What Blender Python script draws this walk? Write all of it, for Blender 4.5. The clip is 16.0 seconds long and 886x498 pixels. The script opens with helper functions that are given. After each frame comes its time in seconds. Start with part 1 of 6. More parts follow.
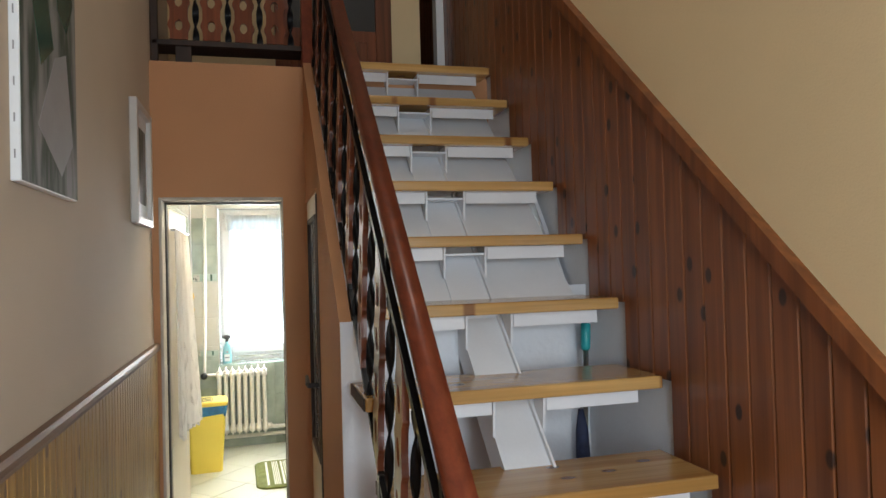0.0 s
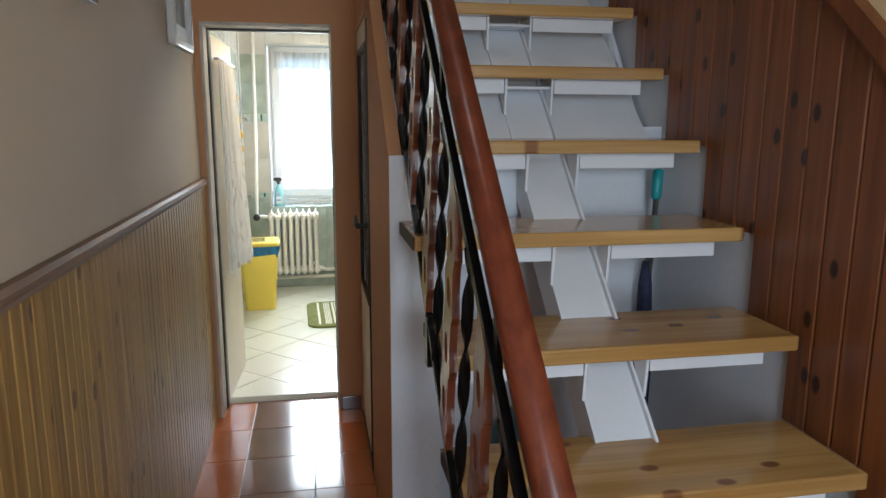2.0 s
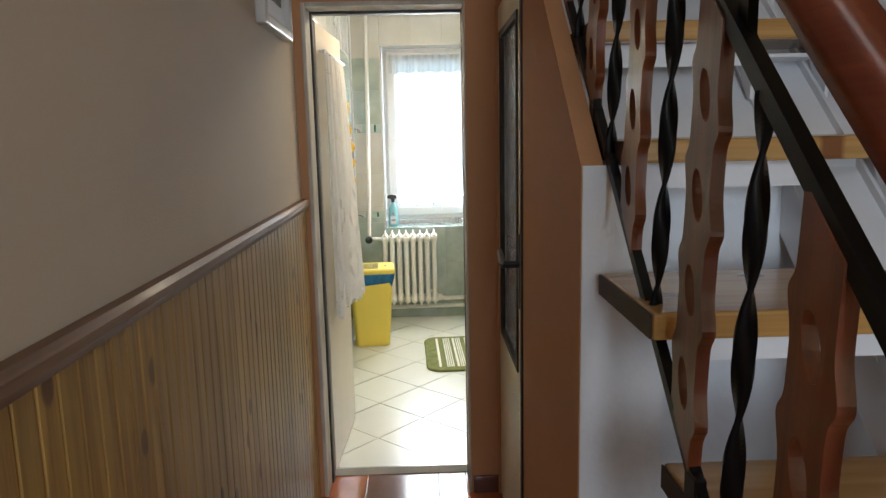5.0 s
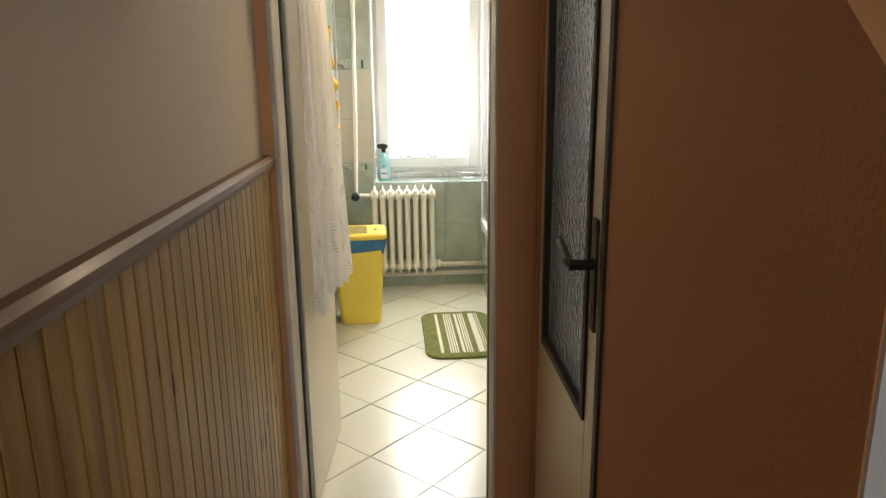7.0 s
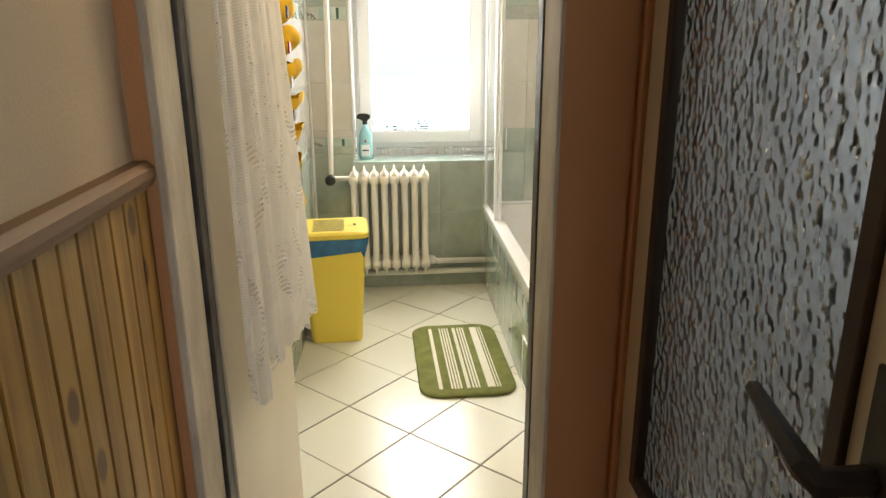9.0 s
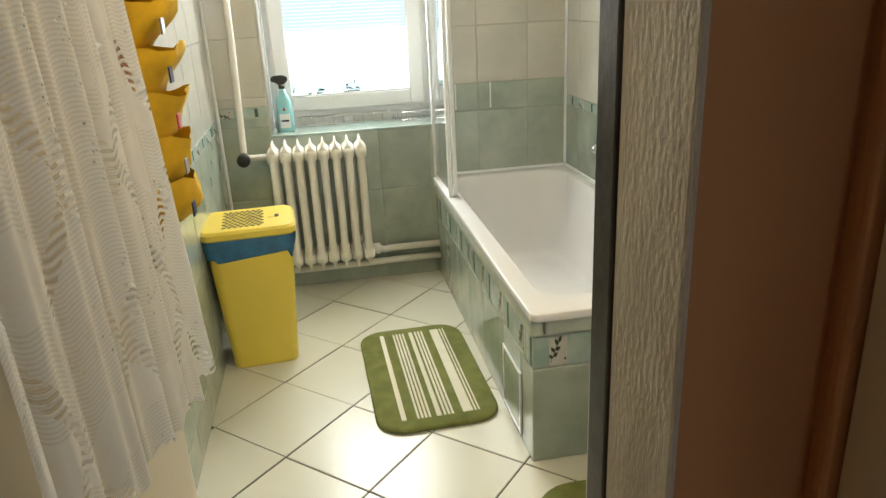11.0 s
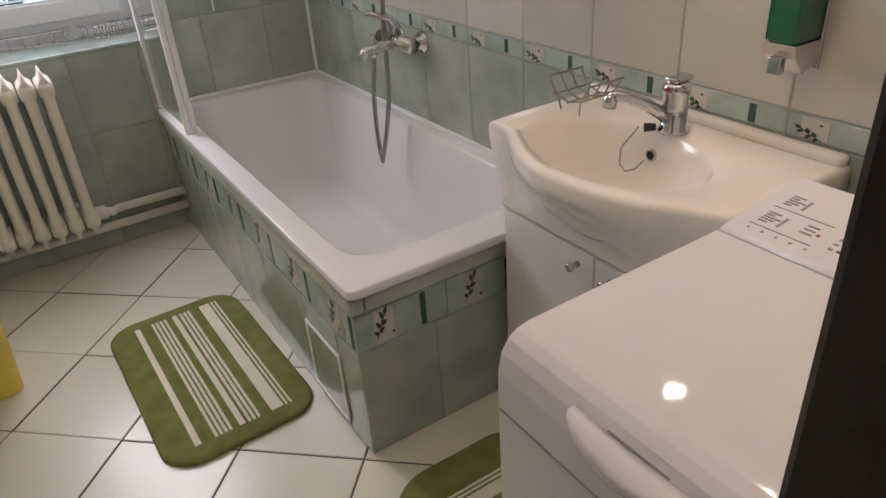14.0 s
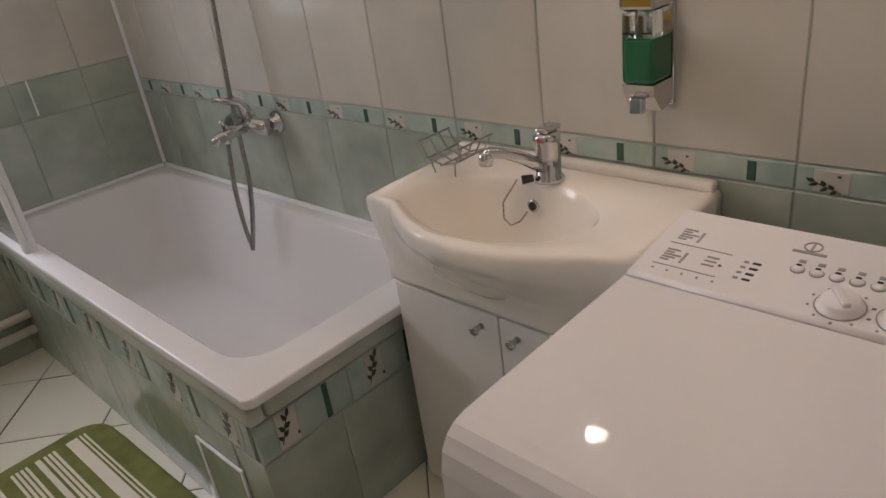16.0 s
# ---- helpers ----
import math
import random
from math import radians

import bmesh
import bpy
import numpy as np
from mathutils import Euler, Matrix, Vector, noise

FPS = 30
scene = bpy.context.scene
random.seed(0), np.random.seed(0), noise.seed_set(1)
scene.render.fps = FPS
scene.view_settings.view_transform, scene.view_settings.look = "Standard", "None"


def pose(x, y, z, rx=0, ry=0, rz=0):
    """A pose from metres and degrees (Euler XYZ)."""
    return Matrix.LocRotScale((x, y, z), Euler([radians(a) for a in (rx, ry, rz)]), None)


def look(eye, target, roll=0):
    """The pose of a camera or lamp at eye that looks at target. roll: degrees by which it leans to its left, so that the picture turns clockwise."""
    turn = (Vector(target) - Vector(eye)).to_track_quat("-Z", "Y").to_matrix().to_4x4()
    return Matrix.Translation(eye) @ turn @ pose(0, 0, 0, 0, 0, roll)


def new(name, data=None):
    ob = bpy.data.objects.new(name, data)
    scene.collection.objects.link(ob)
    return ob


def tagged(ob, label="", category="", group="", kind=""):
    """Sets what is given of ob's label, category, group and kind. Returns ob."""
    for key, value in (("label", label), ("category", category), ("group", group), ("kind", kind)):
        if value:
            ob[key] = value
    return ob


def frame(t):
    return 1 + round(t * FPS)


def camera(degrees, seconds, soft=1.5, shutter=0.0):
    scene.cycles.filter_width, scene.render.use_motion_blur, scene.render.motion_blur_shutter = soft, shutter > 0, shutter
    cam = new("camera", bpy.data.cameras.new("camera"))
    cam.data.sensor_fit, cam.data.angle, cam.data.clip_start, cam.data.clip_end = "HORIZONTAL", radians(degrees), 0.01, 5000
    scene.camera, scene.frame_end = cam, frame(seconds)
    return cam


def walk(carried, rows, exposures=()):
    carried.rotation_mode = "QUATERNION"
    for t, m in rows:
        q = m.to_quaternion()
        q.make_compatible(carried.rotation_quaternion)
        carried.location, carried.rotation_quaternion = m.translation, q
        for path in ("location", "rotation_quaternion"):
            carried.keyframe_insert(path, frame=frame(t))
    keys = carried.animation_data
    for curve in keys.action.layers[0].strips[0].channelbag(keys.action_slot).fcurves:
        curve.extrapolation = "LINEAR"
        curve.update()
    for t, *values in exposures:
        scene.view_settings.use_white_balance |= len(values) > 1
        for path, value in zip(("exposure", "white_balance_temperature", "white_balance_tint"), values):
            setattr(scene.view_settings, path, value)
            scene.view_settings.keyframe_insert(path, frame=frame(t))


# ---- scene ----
cam = camera(65.0, 16.0)
PATH = [
    (0, (0.47, 0.071, 1.643), (0.989, 2.002, 1.685), -1.6),
    (0.5, (0.471, 0.078, 1.623), (0.948, 2.018, 1.529), -1.2),
    (1, (0.479, 0.107, 1.597), (0.909, 2.046, 1.363), -1.0),
    (1.5, (0.488, 0.168, 1.578), (0.885, 2.099, 1.236), -0.5),
    (2, (0.505, 0.274, 1.565), (0.866, 2.206, 1.199), 0.2),
    (2.5, (0.503, 0.364, 1.563), (0.831, 2.31, 1.241), 0.6),
    (3, (0.536, 0.5, 1.542), (0.796, 2.453, 1.194), 0.5),
    (3.5, (0.554, 0.619, 1.542), (0.703, 2.58, 1.178), 0.1),
    (4, (0.529, 0.807, 1.529), (0.595, 2.773, 1.167), -0.2),
    (4.5, (0.468, 0.968, 1.548), (0.538, 2.938, 1.212), -0.4),
    (5, (0.437, 1.129, 1.519), (0.491, 3.102, 1.193), -1.2),
    (5.2, (0.425, 1.217, 1.526), (0.479, 3.187, 1.184), -1.1),
    (7.3, (0.359, 2.058, 1.479), (0.461, 3.996, 0.996), -0.8),
    (7.5, (0.359, 2.153, 1.478), (0.464, 4.091, 0.995), -0.9),
    (8, (0.369, 2.377, 1.468), (0.464, 4.313, 0.976), -0.9),
    (8.5, (0.359, 2.578, 1.454), (0.468, 4.504, 0.928), -0.6),
    (8.7, (0.352, 2.678, 1.461), (0.471, 4.596, 0.908), -0.4),
    (11, (0.367, 3.477, 1.333), (0.666, 5.335, 0.656), -2.9),
    (11.5, (0.338, 3.615, 1.336), (0.746, 5.432, 0.606), -2.9),
    (12, (0.365, 3.725, 1.325), (0.889, 5.492, 0.55), -3.3),
    (12.5, (0.39, 3.814, 1.319), (1.01, 5.534, 0.507), -3.6),
    (13, (0.401, 3.879, 1.307), (1.121, 5.528, 0.435), -3.2),
    (13.5, (0.407, 3.924, 1.306), (1.21, 5.498, 0.369), -3.8),
    (14, (0.411, 3.977, 1.303), (1.308, 5.462, 0.308), -4.4),
    (14.5, (0.411, 4.008, 1.299), (1.419, 5.391, 0.264), -4.6),
    (15, (0.41, 4.032, 1.292), (1.521, 5.315, 0.234), -5.0),
    (15.5, (0.417, 4.051, 1.293), (1.593, 5.316, 0.286), -6.6),
    (16, (0.424, 4.059, 1.306), (1.661, 5.36, 0.424), -8.2),
]
EXPOSURES = [(0.0, 0.84, 6450, 9), (1.5, 0.57, 6000, 8), (3.0, 0.4, 6000, 8), (5.0, 0.32, 6300, 10), (8.5, 0.2, 7500, 12), (11.0, -0.05, 7150, 7), (12.5, -0.52, 6700, 15), (14.0, -0.86, 6600, 26), (16.0, -1.12, 6550, 26)]
walk(cam, [(t, look(eye, target, roll)) for t, eye, target, roll in PATH], EXPOSURES)

# ---- world and lights ----
world = bpy.data.worlds.new("world")
scene.world = world
world.use_nodes = True
sky = world.node_tree.nodes.new("ShaderNodeTexSky")
sky.sky_type, sky.sun_disc, sky.sun_elevation, sky.sun_rotation = "NISHITA", False, radians(40), radians(200)
world.node_tree.links.new(sky.outputs[0], world.node_tree.nodes["Background"].inputs[0])
world.node_tree.nodes["Background"].inputs[1].default_value = 0.05


def lamp(name, kind, m, energy, colour, **settings):
    data = bpy.data.lights.new(name, kind)
    data.energy, data.color = energy, colour
    for key, value in settings.items():
        if key == "size":
            data.shape, data.size, data.size_y = "RECTANGLE", value[0], value[1]
        elif key == "radius":
            data.shadow_soft_size = value
        elif key == "angle":
            data.angle = value
        elif key == "cone":
            data.spot_size, data.spot_blend = value
    ob = new(name, data)
    ob.matrix_world = m
    return ob


lamp("sun", "SUN", look((2, -6, 8), (0, 0, 0)), 2.5, (1, 0.95, 0.88), angle=radians(0.5))
lamp("bath_window_daylight", "AREA", look((0.51, 6.93, 1.52), (0.51, 5.0, 1.2)), 28, (0.93, 0.97, 1.0), size=(0.55, 1.05))
# Daylight fill added behind the camera's start; its real source is unseen.
lamp("hall_window_daylight", "AREA", look((0.95, -1.1, 1.65), (0.7, 1.2, 1.1)), 36, (0.8, 0.91, 1.0), size=(0.75, 1.6))
# Fill lamp added above the stairwell; no window is known there.
lamp("landing_window_daylight", "AREA", look((1.0, 2.2, 5.05), (0.95, 2.4, 2.0)), 6.5, (1.0, 0.96, 0.9), size=(0.9, 0.9))
LAMPX, LAMPY = 0.5, 4.8
BULBS = [(LAMPX + 0.09 * math.cos(a), LAMPY + 0.09 * math.sin(a)) for a in [i * math.tau / 6 for i in range(6)]]
for bx, by in BULBS:
    lamp("ceiling_bulb_light", "POINT", pose(bx, by, 2.27), 3.1, (1.0, 0.83, 0.58), radius=0.02)
WALLBULBS = [(4.48, 1.587), (4.72, 1.47)]
for by, bz in WALLBULBS:
    lamp("mirror_lamp_light", "SPOT", look((1.40, by, bz - 0.02), (0.75, by - 0.03, 0.62)), 4.8, (1.0, 0.82, 0.64), radius=0.01, cone=(radians(140), 0.8))


# ---- mesh helpers ----
def part(name, bm, material, parent=None, label="", smooth=False):
    bmesh.ops.recalc_face_normals(bm, faces=bm.faces)
    me = bpy.data.meshes.new(name)
    bm.to_mesh(me)
    bm.free()
    if smooth:
        me.shade_smooth()
    me.materials.append(material)
    ob = new(name, me)
    if parent:
        ob.parent = parent
        if label:
            ob["label"] = label
    return ob


def holder(name, x, y, z, label, category, group="", rz=0):
    ob = new(name)
    ob.empty_display_size = 0.05
    ob.matrix_world = pose(x, y, z, 0, 0, rz)
    return tagged(ob, label, category, group)


def box(bm, x0, x1, y0, y1, z0, z1, bevel=0.0, seg=2):
    made = bmesh.ops.create_cube(bm, size=1.0, matrix=Matrix.Translation(((x0 + x1) / 2, (y0 + y1) / 2, (z0 + z1) / 2)) @ Matrix.Diagonal((abs(x1 - x0), abs(y1 - y0), abs(z1 - z0), 1)))
    if bevel:
        edges = list({e for v in made["verts"] for e in v.link_edges})
        bmesh.ops.bevel(bm, geom=edges, offset=bevel, segments=seg, affect="EDGES", profile=0.5)
    return bm


def cube(x0, x1, y0, y1, z0, z1, bevel=0.0, seg=2):
    return box(bmesh.new(), x0, x1, y0, y1, z0, z1, bevel, seg)


def prism(bm, outline, axis, a, b):
    """The outline, in the two other axes in order, drawn out along an axis from a to b."""
    n = "xyz".index(axis)

    def place(p, w):
        q = list(p)
        q.insert(n, w)
        return bm.verts.new(q)

    lo, hi = [place(p, a) for p in outline], [place(p, b) for p in outline]
    bm.faces.new(lo)
    bm.faces.new(list(reversed(hi)))
    for i in range(len(lo)):
        j = (i + 1) % len(lo)
        bm.faces.new((lo[i], hi[i], hi[j], lo[j]))
    return bm


def softened(bm, width, seg=2, angle=30):
    edges = [e for e in bm.edges if len(e.link_faces) == 2 and e.calc_face_angle(0) > radians(angle)]
    bmesh.ops.bevel(bm, geom=edges, offset=width, segments=seg, affect="EDGES", profile=0.5)
    return bm


def loft(bm, loops, close_start=True, close_end=True):
    rings = [[bm.verts.new(p) for p in loop] for loop in loops]
    for a, b in zip(rings, rings[1:]):
        for i in range(len(a)):
            j = (i + 1) % len(a)
            bm.faces.new((a[i], a[j], b[j], b[i]))
    if close_start:
        bm.faces.new(list(reversed(rings[0])))
    if close_end:
        bm.faces.new(rings[-1])
    return bm


def tube(bm, points, r, seg=10, closed=False):
    pts = [Vector(p) for p in points]
    loops, side = [], None
    for i, p in enumerate(pts):
        ahead = (pts[min(i + 1, len(pts) - 1)] - pts[max(i - 1, 0)]).normalized()
        if side is None:
            side = ahead.orthogonal().normalized()
        side = (side - ahead * side.dot(ahead)).normalized()
        up = ahead.cross(side)
        rr = r[i] if isinstance(r, (list, tuple)) else r
        loops.append([p + (side * math.cos(k * math.tau / seg) + up * math.sin(k * math.tau / seg)) * rr for k in range(seg)])
    return loft(bm, loops)


def lathe(bm, profile, centre, seg=20, axis="z"):
    """profile: (radius, height) pairs; one that starts away from the axis makes a ring."""
    loops = []
    hollow = profile[0][0] > 0.003
    if hollow:
        profile = list(profile) + [profile[0]]
    for r, h in profile:
        ring = []
        for k in range(seg):
            a, b = r * math.cos(k * math.tau / seg), r * math.sin(k * math.tau / seg)
            off = {"z": (a, b, h), "x": (h, a, b), "y": (b, h, a)}[axis]
            ring.append(Vector(centre) + Vector(off))
        loops.append(ring)
    return loft(bm, loops, not hollow, not hollow)


def rounded(x0, x1, y0, y1, r, seg=5):
    """A rectangle's outline with round corners."""
    out = []
    for cx, cy, a0 in ((x1 - r, y1 - r, 0), (x0 + r, y1 - r, 90), (x0 + r, y0 + r, 180), (x1 - r, y0 + r, 270)):
        for k in range(seg + 1):
            a = radians(a0 + 90 * k / seg)
            out.append((cx + r * math.cos(a), cy + r * math.sin(a)))
    return out


# ---- materials ----
def material(name, colour, rough=0.5, metal=0.0, vary=0.0, scale=6.0, fine=60.0, bump=0.0, second=None, stretch=(1, 1, 1), coat=0.0, per_object=0.0, detail=6.0, sharp=(0.35, 0.65), island=False, even=False):
    """A painted or plain surface with variation at two scales and fine relief."""
    m = bpy.data.materials.new(name)
    m.use_nodes = True
    t = m.node_tree
    p = t.nodes["Principled BSDF"]
    p.inputs["Metallic"].default_value = metal
    p.inputs["Coat Weight"].default_value = coat
    p.inputs["Coat Roughness"].default_value = 0.08
    coords, mapping = t.nodes.new("ShaderNodeTexCoord"), t.nodes.new("ShaderNodeMapping")
    t.links.new(coords.outputs["Object"], mapping.inputs[0])
    mapping.inputs["Scale"].default_value = stretch
    info = t.nodes.new("ShaderNodeObjectInfo")
    shift = t.nodes.new("ShaderNodeVectorMath")
    shift.operation = "MULTIPLY_ADD"
    t.links.new(info.outputs["Random"], shift.inputs[0])
    shift.inputs[1].default_value = (17, 31, 23) if per_object else (0, 0, 0)
    t.links.new(mapping.outputs[0], shift.inputs[2])
    big, small = t.nodes.new("ShaderNodeTexNoise"), t.nodes.new("ShaderNodeTexNoise")
    for node, s in ((big, scale), (small, fine)):
        node.inputs["Scale"].default_value, node.inputs["Detail"].default_value = s, detail
        t.links.new(shift.outputs[0], node.inputs["Vector"])
    second = second or tuple(c * (1 - vary) for c in colour)
    ramp = t.nodes.new("ShaderNodeValToRGB")
    ramp.color_ramp.elements[0].position, ramp.color_ramp.elements[1].position = sharp
    ramp.color_ramp.elements[0].color, ramp.color_ramp.elements[1].color = (*second, 1), (*colour, 1)
    t.links.new(big.outputs[0], ramp.inputs[0])
    speck = t.nodes.new("ShaderNodeMix")
    speck.data_type, speck.blend_type = "RGBA", "MULTIPLY"
    speck.inputs["Factor"].default_value = min(1.0, vary * 0.8)
    t.links.new(ramp.outputs[0], speck.inputs["A"])
    t.links.new(small.outputs[0], speck.inputs["B"])
    last = speck.outputs["Result"]
    if per_object:
        hue, amount = t.nodes.new("ShaderNodeHueSaturation"), t.nodes.new("ShaderNodeMapRange")
        amount.inputs["To Min"].default_value, amount.inputs["To Max"].default_value = 1 - per_object, 1 + per_object
        if island:
            geo = t.nodes.new("ShaderNodeNewGeometry")
            t.links.new(geo.outputs["Random Per Island"], amount.inputs["Value"])
        else:
            t.links.new(info.outputs["Random"], amount.inputs["Value"])
        t.links.new(amount.outputs[0], hue.inputs["Value"])
        t.links.new(last, hue.inputs["Color"])
        last = hue.outputs[0]
    t.links.new(last, p.inputs["Base Color"])
    gloss = t.nodes.new("ShaderNodeMapRange")
    gloss.inputs["To Min"].default_value, gloss.inputs["To Max"].default_value = (rough, rough) if even else (max(0.02, rough * 0.8), min(1, rough * 1.2))
    t.links.new(small.outputs[0], gloss.inputs["Value"])
    t.links.new(gloss.outputs[0], p.inputs["Roughness"])
    if bump:
        b = t.nodes.new("ShaderNodeBump")
        b.inputs["Strength"].default_value, b.inputs["Distance"].default_value = bump, 0.004
        t.links.new(small.outputs[0], b.inputs["Height"])
        t.links.new(b.outputs[0], p.inputs["Normal"])
    return m


def wood(name, light, dark, along="z", rough=0.35, coat=0.3, knots=None, ring=9.0, per_object=0.12, knot_scale=2.6):
    """Planed softwood: streaks along one axis, fine pores and round knots."""
    m = bpy.data.materials.new(name)
    m.use_nodes = True
    t = m.node_tree
    p = t.nodes["Principled BSDF"]
    p.inputs["Roughness"].default_value, p.inputs["Coat Weight"].default_value, p.inputs["Coat Roughness"].default_value = rough, coat, 0.15
    coords, info, shift = t.nodes.new("ShaderNodeTexCoord"), t.nodes.new("ShaderNodeObjectInfo"), t.nodes.new("ShaderNodeVectorMath")
    shift.operation = "MULTIPLY_ADD"
    t.links.new(info.outputs["Random"], shift.inputs[0])
    shift.inputs[1].default_value = (7.3, 11.9, 5.7)
    t.links.new(coords.outputs["Object"], shift.inputs[2])

    def streak(scale, squeeze, detail):
        mapping, n = t.nodes.new("ShaderNodeMapping"), t.nodes.new("ShaderNodeTexNoise")
        mapping.inputs["Scale"].default_value = [squeeze if a == along else 1.0 for a in "xyz"]
        t.links.new(shift.outputs[0], mapping.inputs[0])
        t.links.new(mapping.outputs[0], n.inputs["Vector"])
        n.inputs["Scale"].default_value, n.inputs["Detail"].default_value, n.inputs["Distortion"].default_value = scale, detail, 0.6
        return n.outputs[0]

    rings, pores = streak(ring * 2.5, 0.06, 3), streak(ring * 18, 0.02, 2)
    ramp = t.nodes.new("ShaderNodeValToRGB")
    ramp.color_ramp.elements[0].position, ramp.color_ramp.elements[1].position = 0.36, 0.62
    ramp.color_ramp.elements[0].color, ramp.color_ramp.elements[1].color = (*dark, 1), (*light, 1)
    t.links.new(rings, ramp.inputs[0])
    mul = t.nodes.new("ShaderNodeMix")
    mul.data_type, mul.blend_type = "RGBA", "MULTIPLY"
    mul.inputs["Factor"].default_value = 0.35
    t.links.new(ramp.outputs[0], mul.inputs["A"])
    t.links.new(pores, mul.inputs["B"])
    last = mul.outputs["Result"]
    if knots:
        split, join = t.nodes.new("ShaderNodeSeparateXYZ"), t.nodes.new("ShaderNodeCombineXYZ")
        mapping, v, r2, mix = t.nodes.new("ShaderNodeMapping"), t.nodes.new("ShaderNodeTexVoronoi"), t.nodes.new("ShaderNodeValToRGB"), t.nodes.new("ShaderNodeMix")
        t.links.new(shift.outputs[0], split.inputs[0])
        t.links.new(split.outputs["Y"], join.inputs[0])
        t.links.new(split.outputs["Z" if along == "z" else "X"], join.inputs[1])
        mapping.inputs["Scale"].default_value = (1.0, 0.6, 1.0)
        t.links.new(join.outputs[0], mapping.inputs[0])
        t.links.new(mapping.outputs[0], v.inputs["Vector"])
        v.voronoi_dimensions = "2D"
        v.inputs["Scale"].default_value = knot_scale
        r2.color_ramp.elements[0].position, r2.color_ramp.elements[1].position = 0.055, 0.085
        r2.color_ramp.elements[0].color, r2.color_ramp.elements[1].color = (1, 1, 1, 1), (0, 0, 0, 1)
        t.links.new(v.outputs["Distance"], r2.inputs[0])
        mix.data_type = "RGBA"
        t.links.new(r2.outputs[0], mix.inputs["Factor"])
        t.links.new(last, mix.inputs["A"])
        mix.inputs["B"].default_value = (*knots, 1)
        last = mix.outputs["Result"]
    hue, amount = t.nodes.new("ShaderNodeHueSaturation"), t.nodes.new("ShaderNodeMapRange")
    amount.inputs["To Min"].default_value, amount.inputs["To Max"].default_value = 1 - per_object, 1 + per_object
    t.links.new(info.outputs["Random"], amount.inputs["Value"])
    t.links.new(amount.outputs[0], hue.inputs["Value"])
    t.links.new(last, hue.inputs["Color"])
    t.links.new(hue.outputs[0], p.inputs["Base Color"])
    b = t.nodes.new("ShaderNodeBump")
    b.inputs["Strength"].default_value, b.inputs["Distance"].default_value = 0.15, 0.002
    t.links.new(pores, b.inputs["Height"])
    t.links.new(b.outputs[0], p.inputs["Normal"])
    return m


def glass(name, colour=(0.95, 0.98, 0.97), rough=0.0, bump=0.0, scale=30.0, stretch=(1, 1, 1)):
    m = bpy.data.materials.new(name)
    m.use_nodes = True
    t = m.node_tree
    p = t.nodes["Principled BSDF"]
    p.inputs["Base Color"].default_value, p.inputs["Roughness"].default_value = (*colour, 1), rough
    p.inputs["Transmission Weight"].default_value, p.inputs["IOR"].default_value = 1.0, 1.45
    if bump:
        c, mp, n, b = t.nodes.new("ShaderNodeTexCoord"), t.nodes.new("ShaderNodeMapping"), t.nodes.new("ShaderNodeTexVoronoi"), t.nodes.new("ShaderNodeBump")
        mp.inputs["Scale"].default_value = stretch
        n.feature = "SMOOTH_F1"
        n.inputs["Scale"].default_value = scale
        t.links.new(c.outputs["Object"], mp.inputs[0])
        t.links.new(mp.outputs[0], n.inputs["Vector"])
        b.inputs["Strength"].default_value, b.inputs["Distance"].default_value = bump, 0.01
        t.links.new(n.outputs["Distance"], b.inputs["Height"])
        t.links.new(b.outputs[0], p.inputs["Normal"])
    return m


def glowing(name, colour, strength):
    m = bpy.data.materials.new(name)
    m.use_nodes = True
    p = m.node_tree.nodes["Principled BSDF"]
    p.inputs["Base Color"].default_value, p.inputs["Emission Color"].default_value, p.inputs["Emission Strength"].default_value = (0, 0, 0, 1), (*colour, 1), strength
    return m


BEIGE = material("beige_plaster", (0.57, 0.466, 0.352), 0.85, vary=0.08, scale=1.5, fine=180, bump=0.25)
ORANGE = material("terracotta_plaster", (0.54, 0.265, 0.125), 0.8, vary=0.1, scale=1.5, fine=150, bump=0.3)
YELLOW = material("yellow_plaster", (0.78, 0.61, 0.36), 0.85, vary=0.08, scale=1.2, fine=150, bump=0.25)
WHITEWALL = material("white_lime_plaster", (0.72, 0.74, 0.78), 0.7, vary=0.08, scale=3, fine=45, bump=0.5)
CEILING = material("white_ceiling_paint", (0.8, 0.79, 0.76), 0.9, vary=0.05, scale=2, fine=120, bump=0.1)
WHITESTEEL = material("white_enamelled_steel", (0.78, 0.79, 0.82), 0.4, vary=0.06, scale=5, fine=90, bump=0.05)
RADIATOR = material("radiator_enamel", (0.82, 0.78, 0.70), 0.35, vary=0.08, scale=8, fine=90, bump=0.08)
BLACK = material("black_wrought_iron", (0.010, 0.010, 0.012), 0.33, vary=0.3, scale=20, fine=120, bump=0.04, coat=0.05)
BLACK.node_tree.nodes["Principled BSDF"].inputs["Specular IOR Level"].default_value = 0.12
TREAD = wood("varnished_pine_tread", (0.62, 0.37, 0.13), (0.44, 0.23, 0.065), "x", 0.25, 0.5, (0.2, 0.08, 0.025), 6.0, knot_scale=5.0)
PANELWOOD = wood("red_brown_panelling", (0.27, 0.086, 0.024), (0.155, 0.045, 0.013), "z", 0.4, 0.15, (0.028, 0.008, 0.004), 7.0, knot_scale=5.0)
WAINSCOT = wood("yellow_pine_wainscot", (0.44, 0.255, 0.064), (0.285, 0.15, 0.036), "z", 0.5, 0.05, (0.13, 0.06, 0.02), 13.0, knot_scale=5.0)
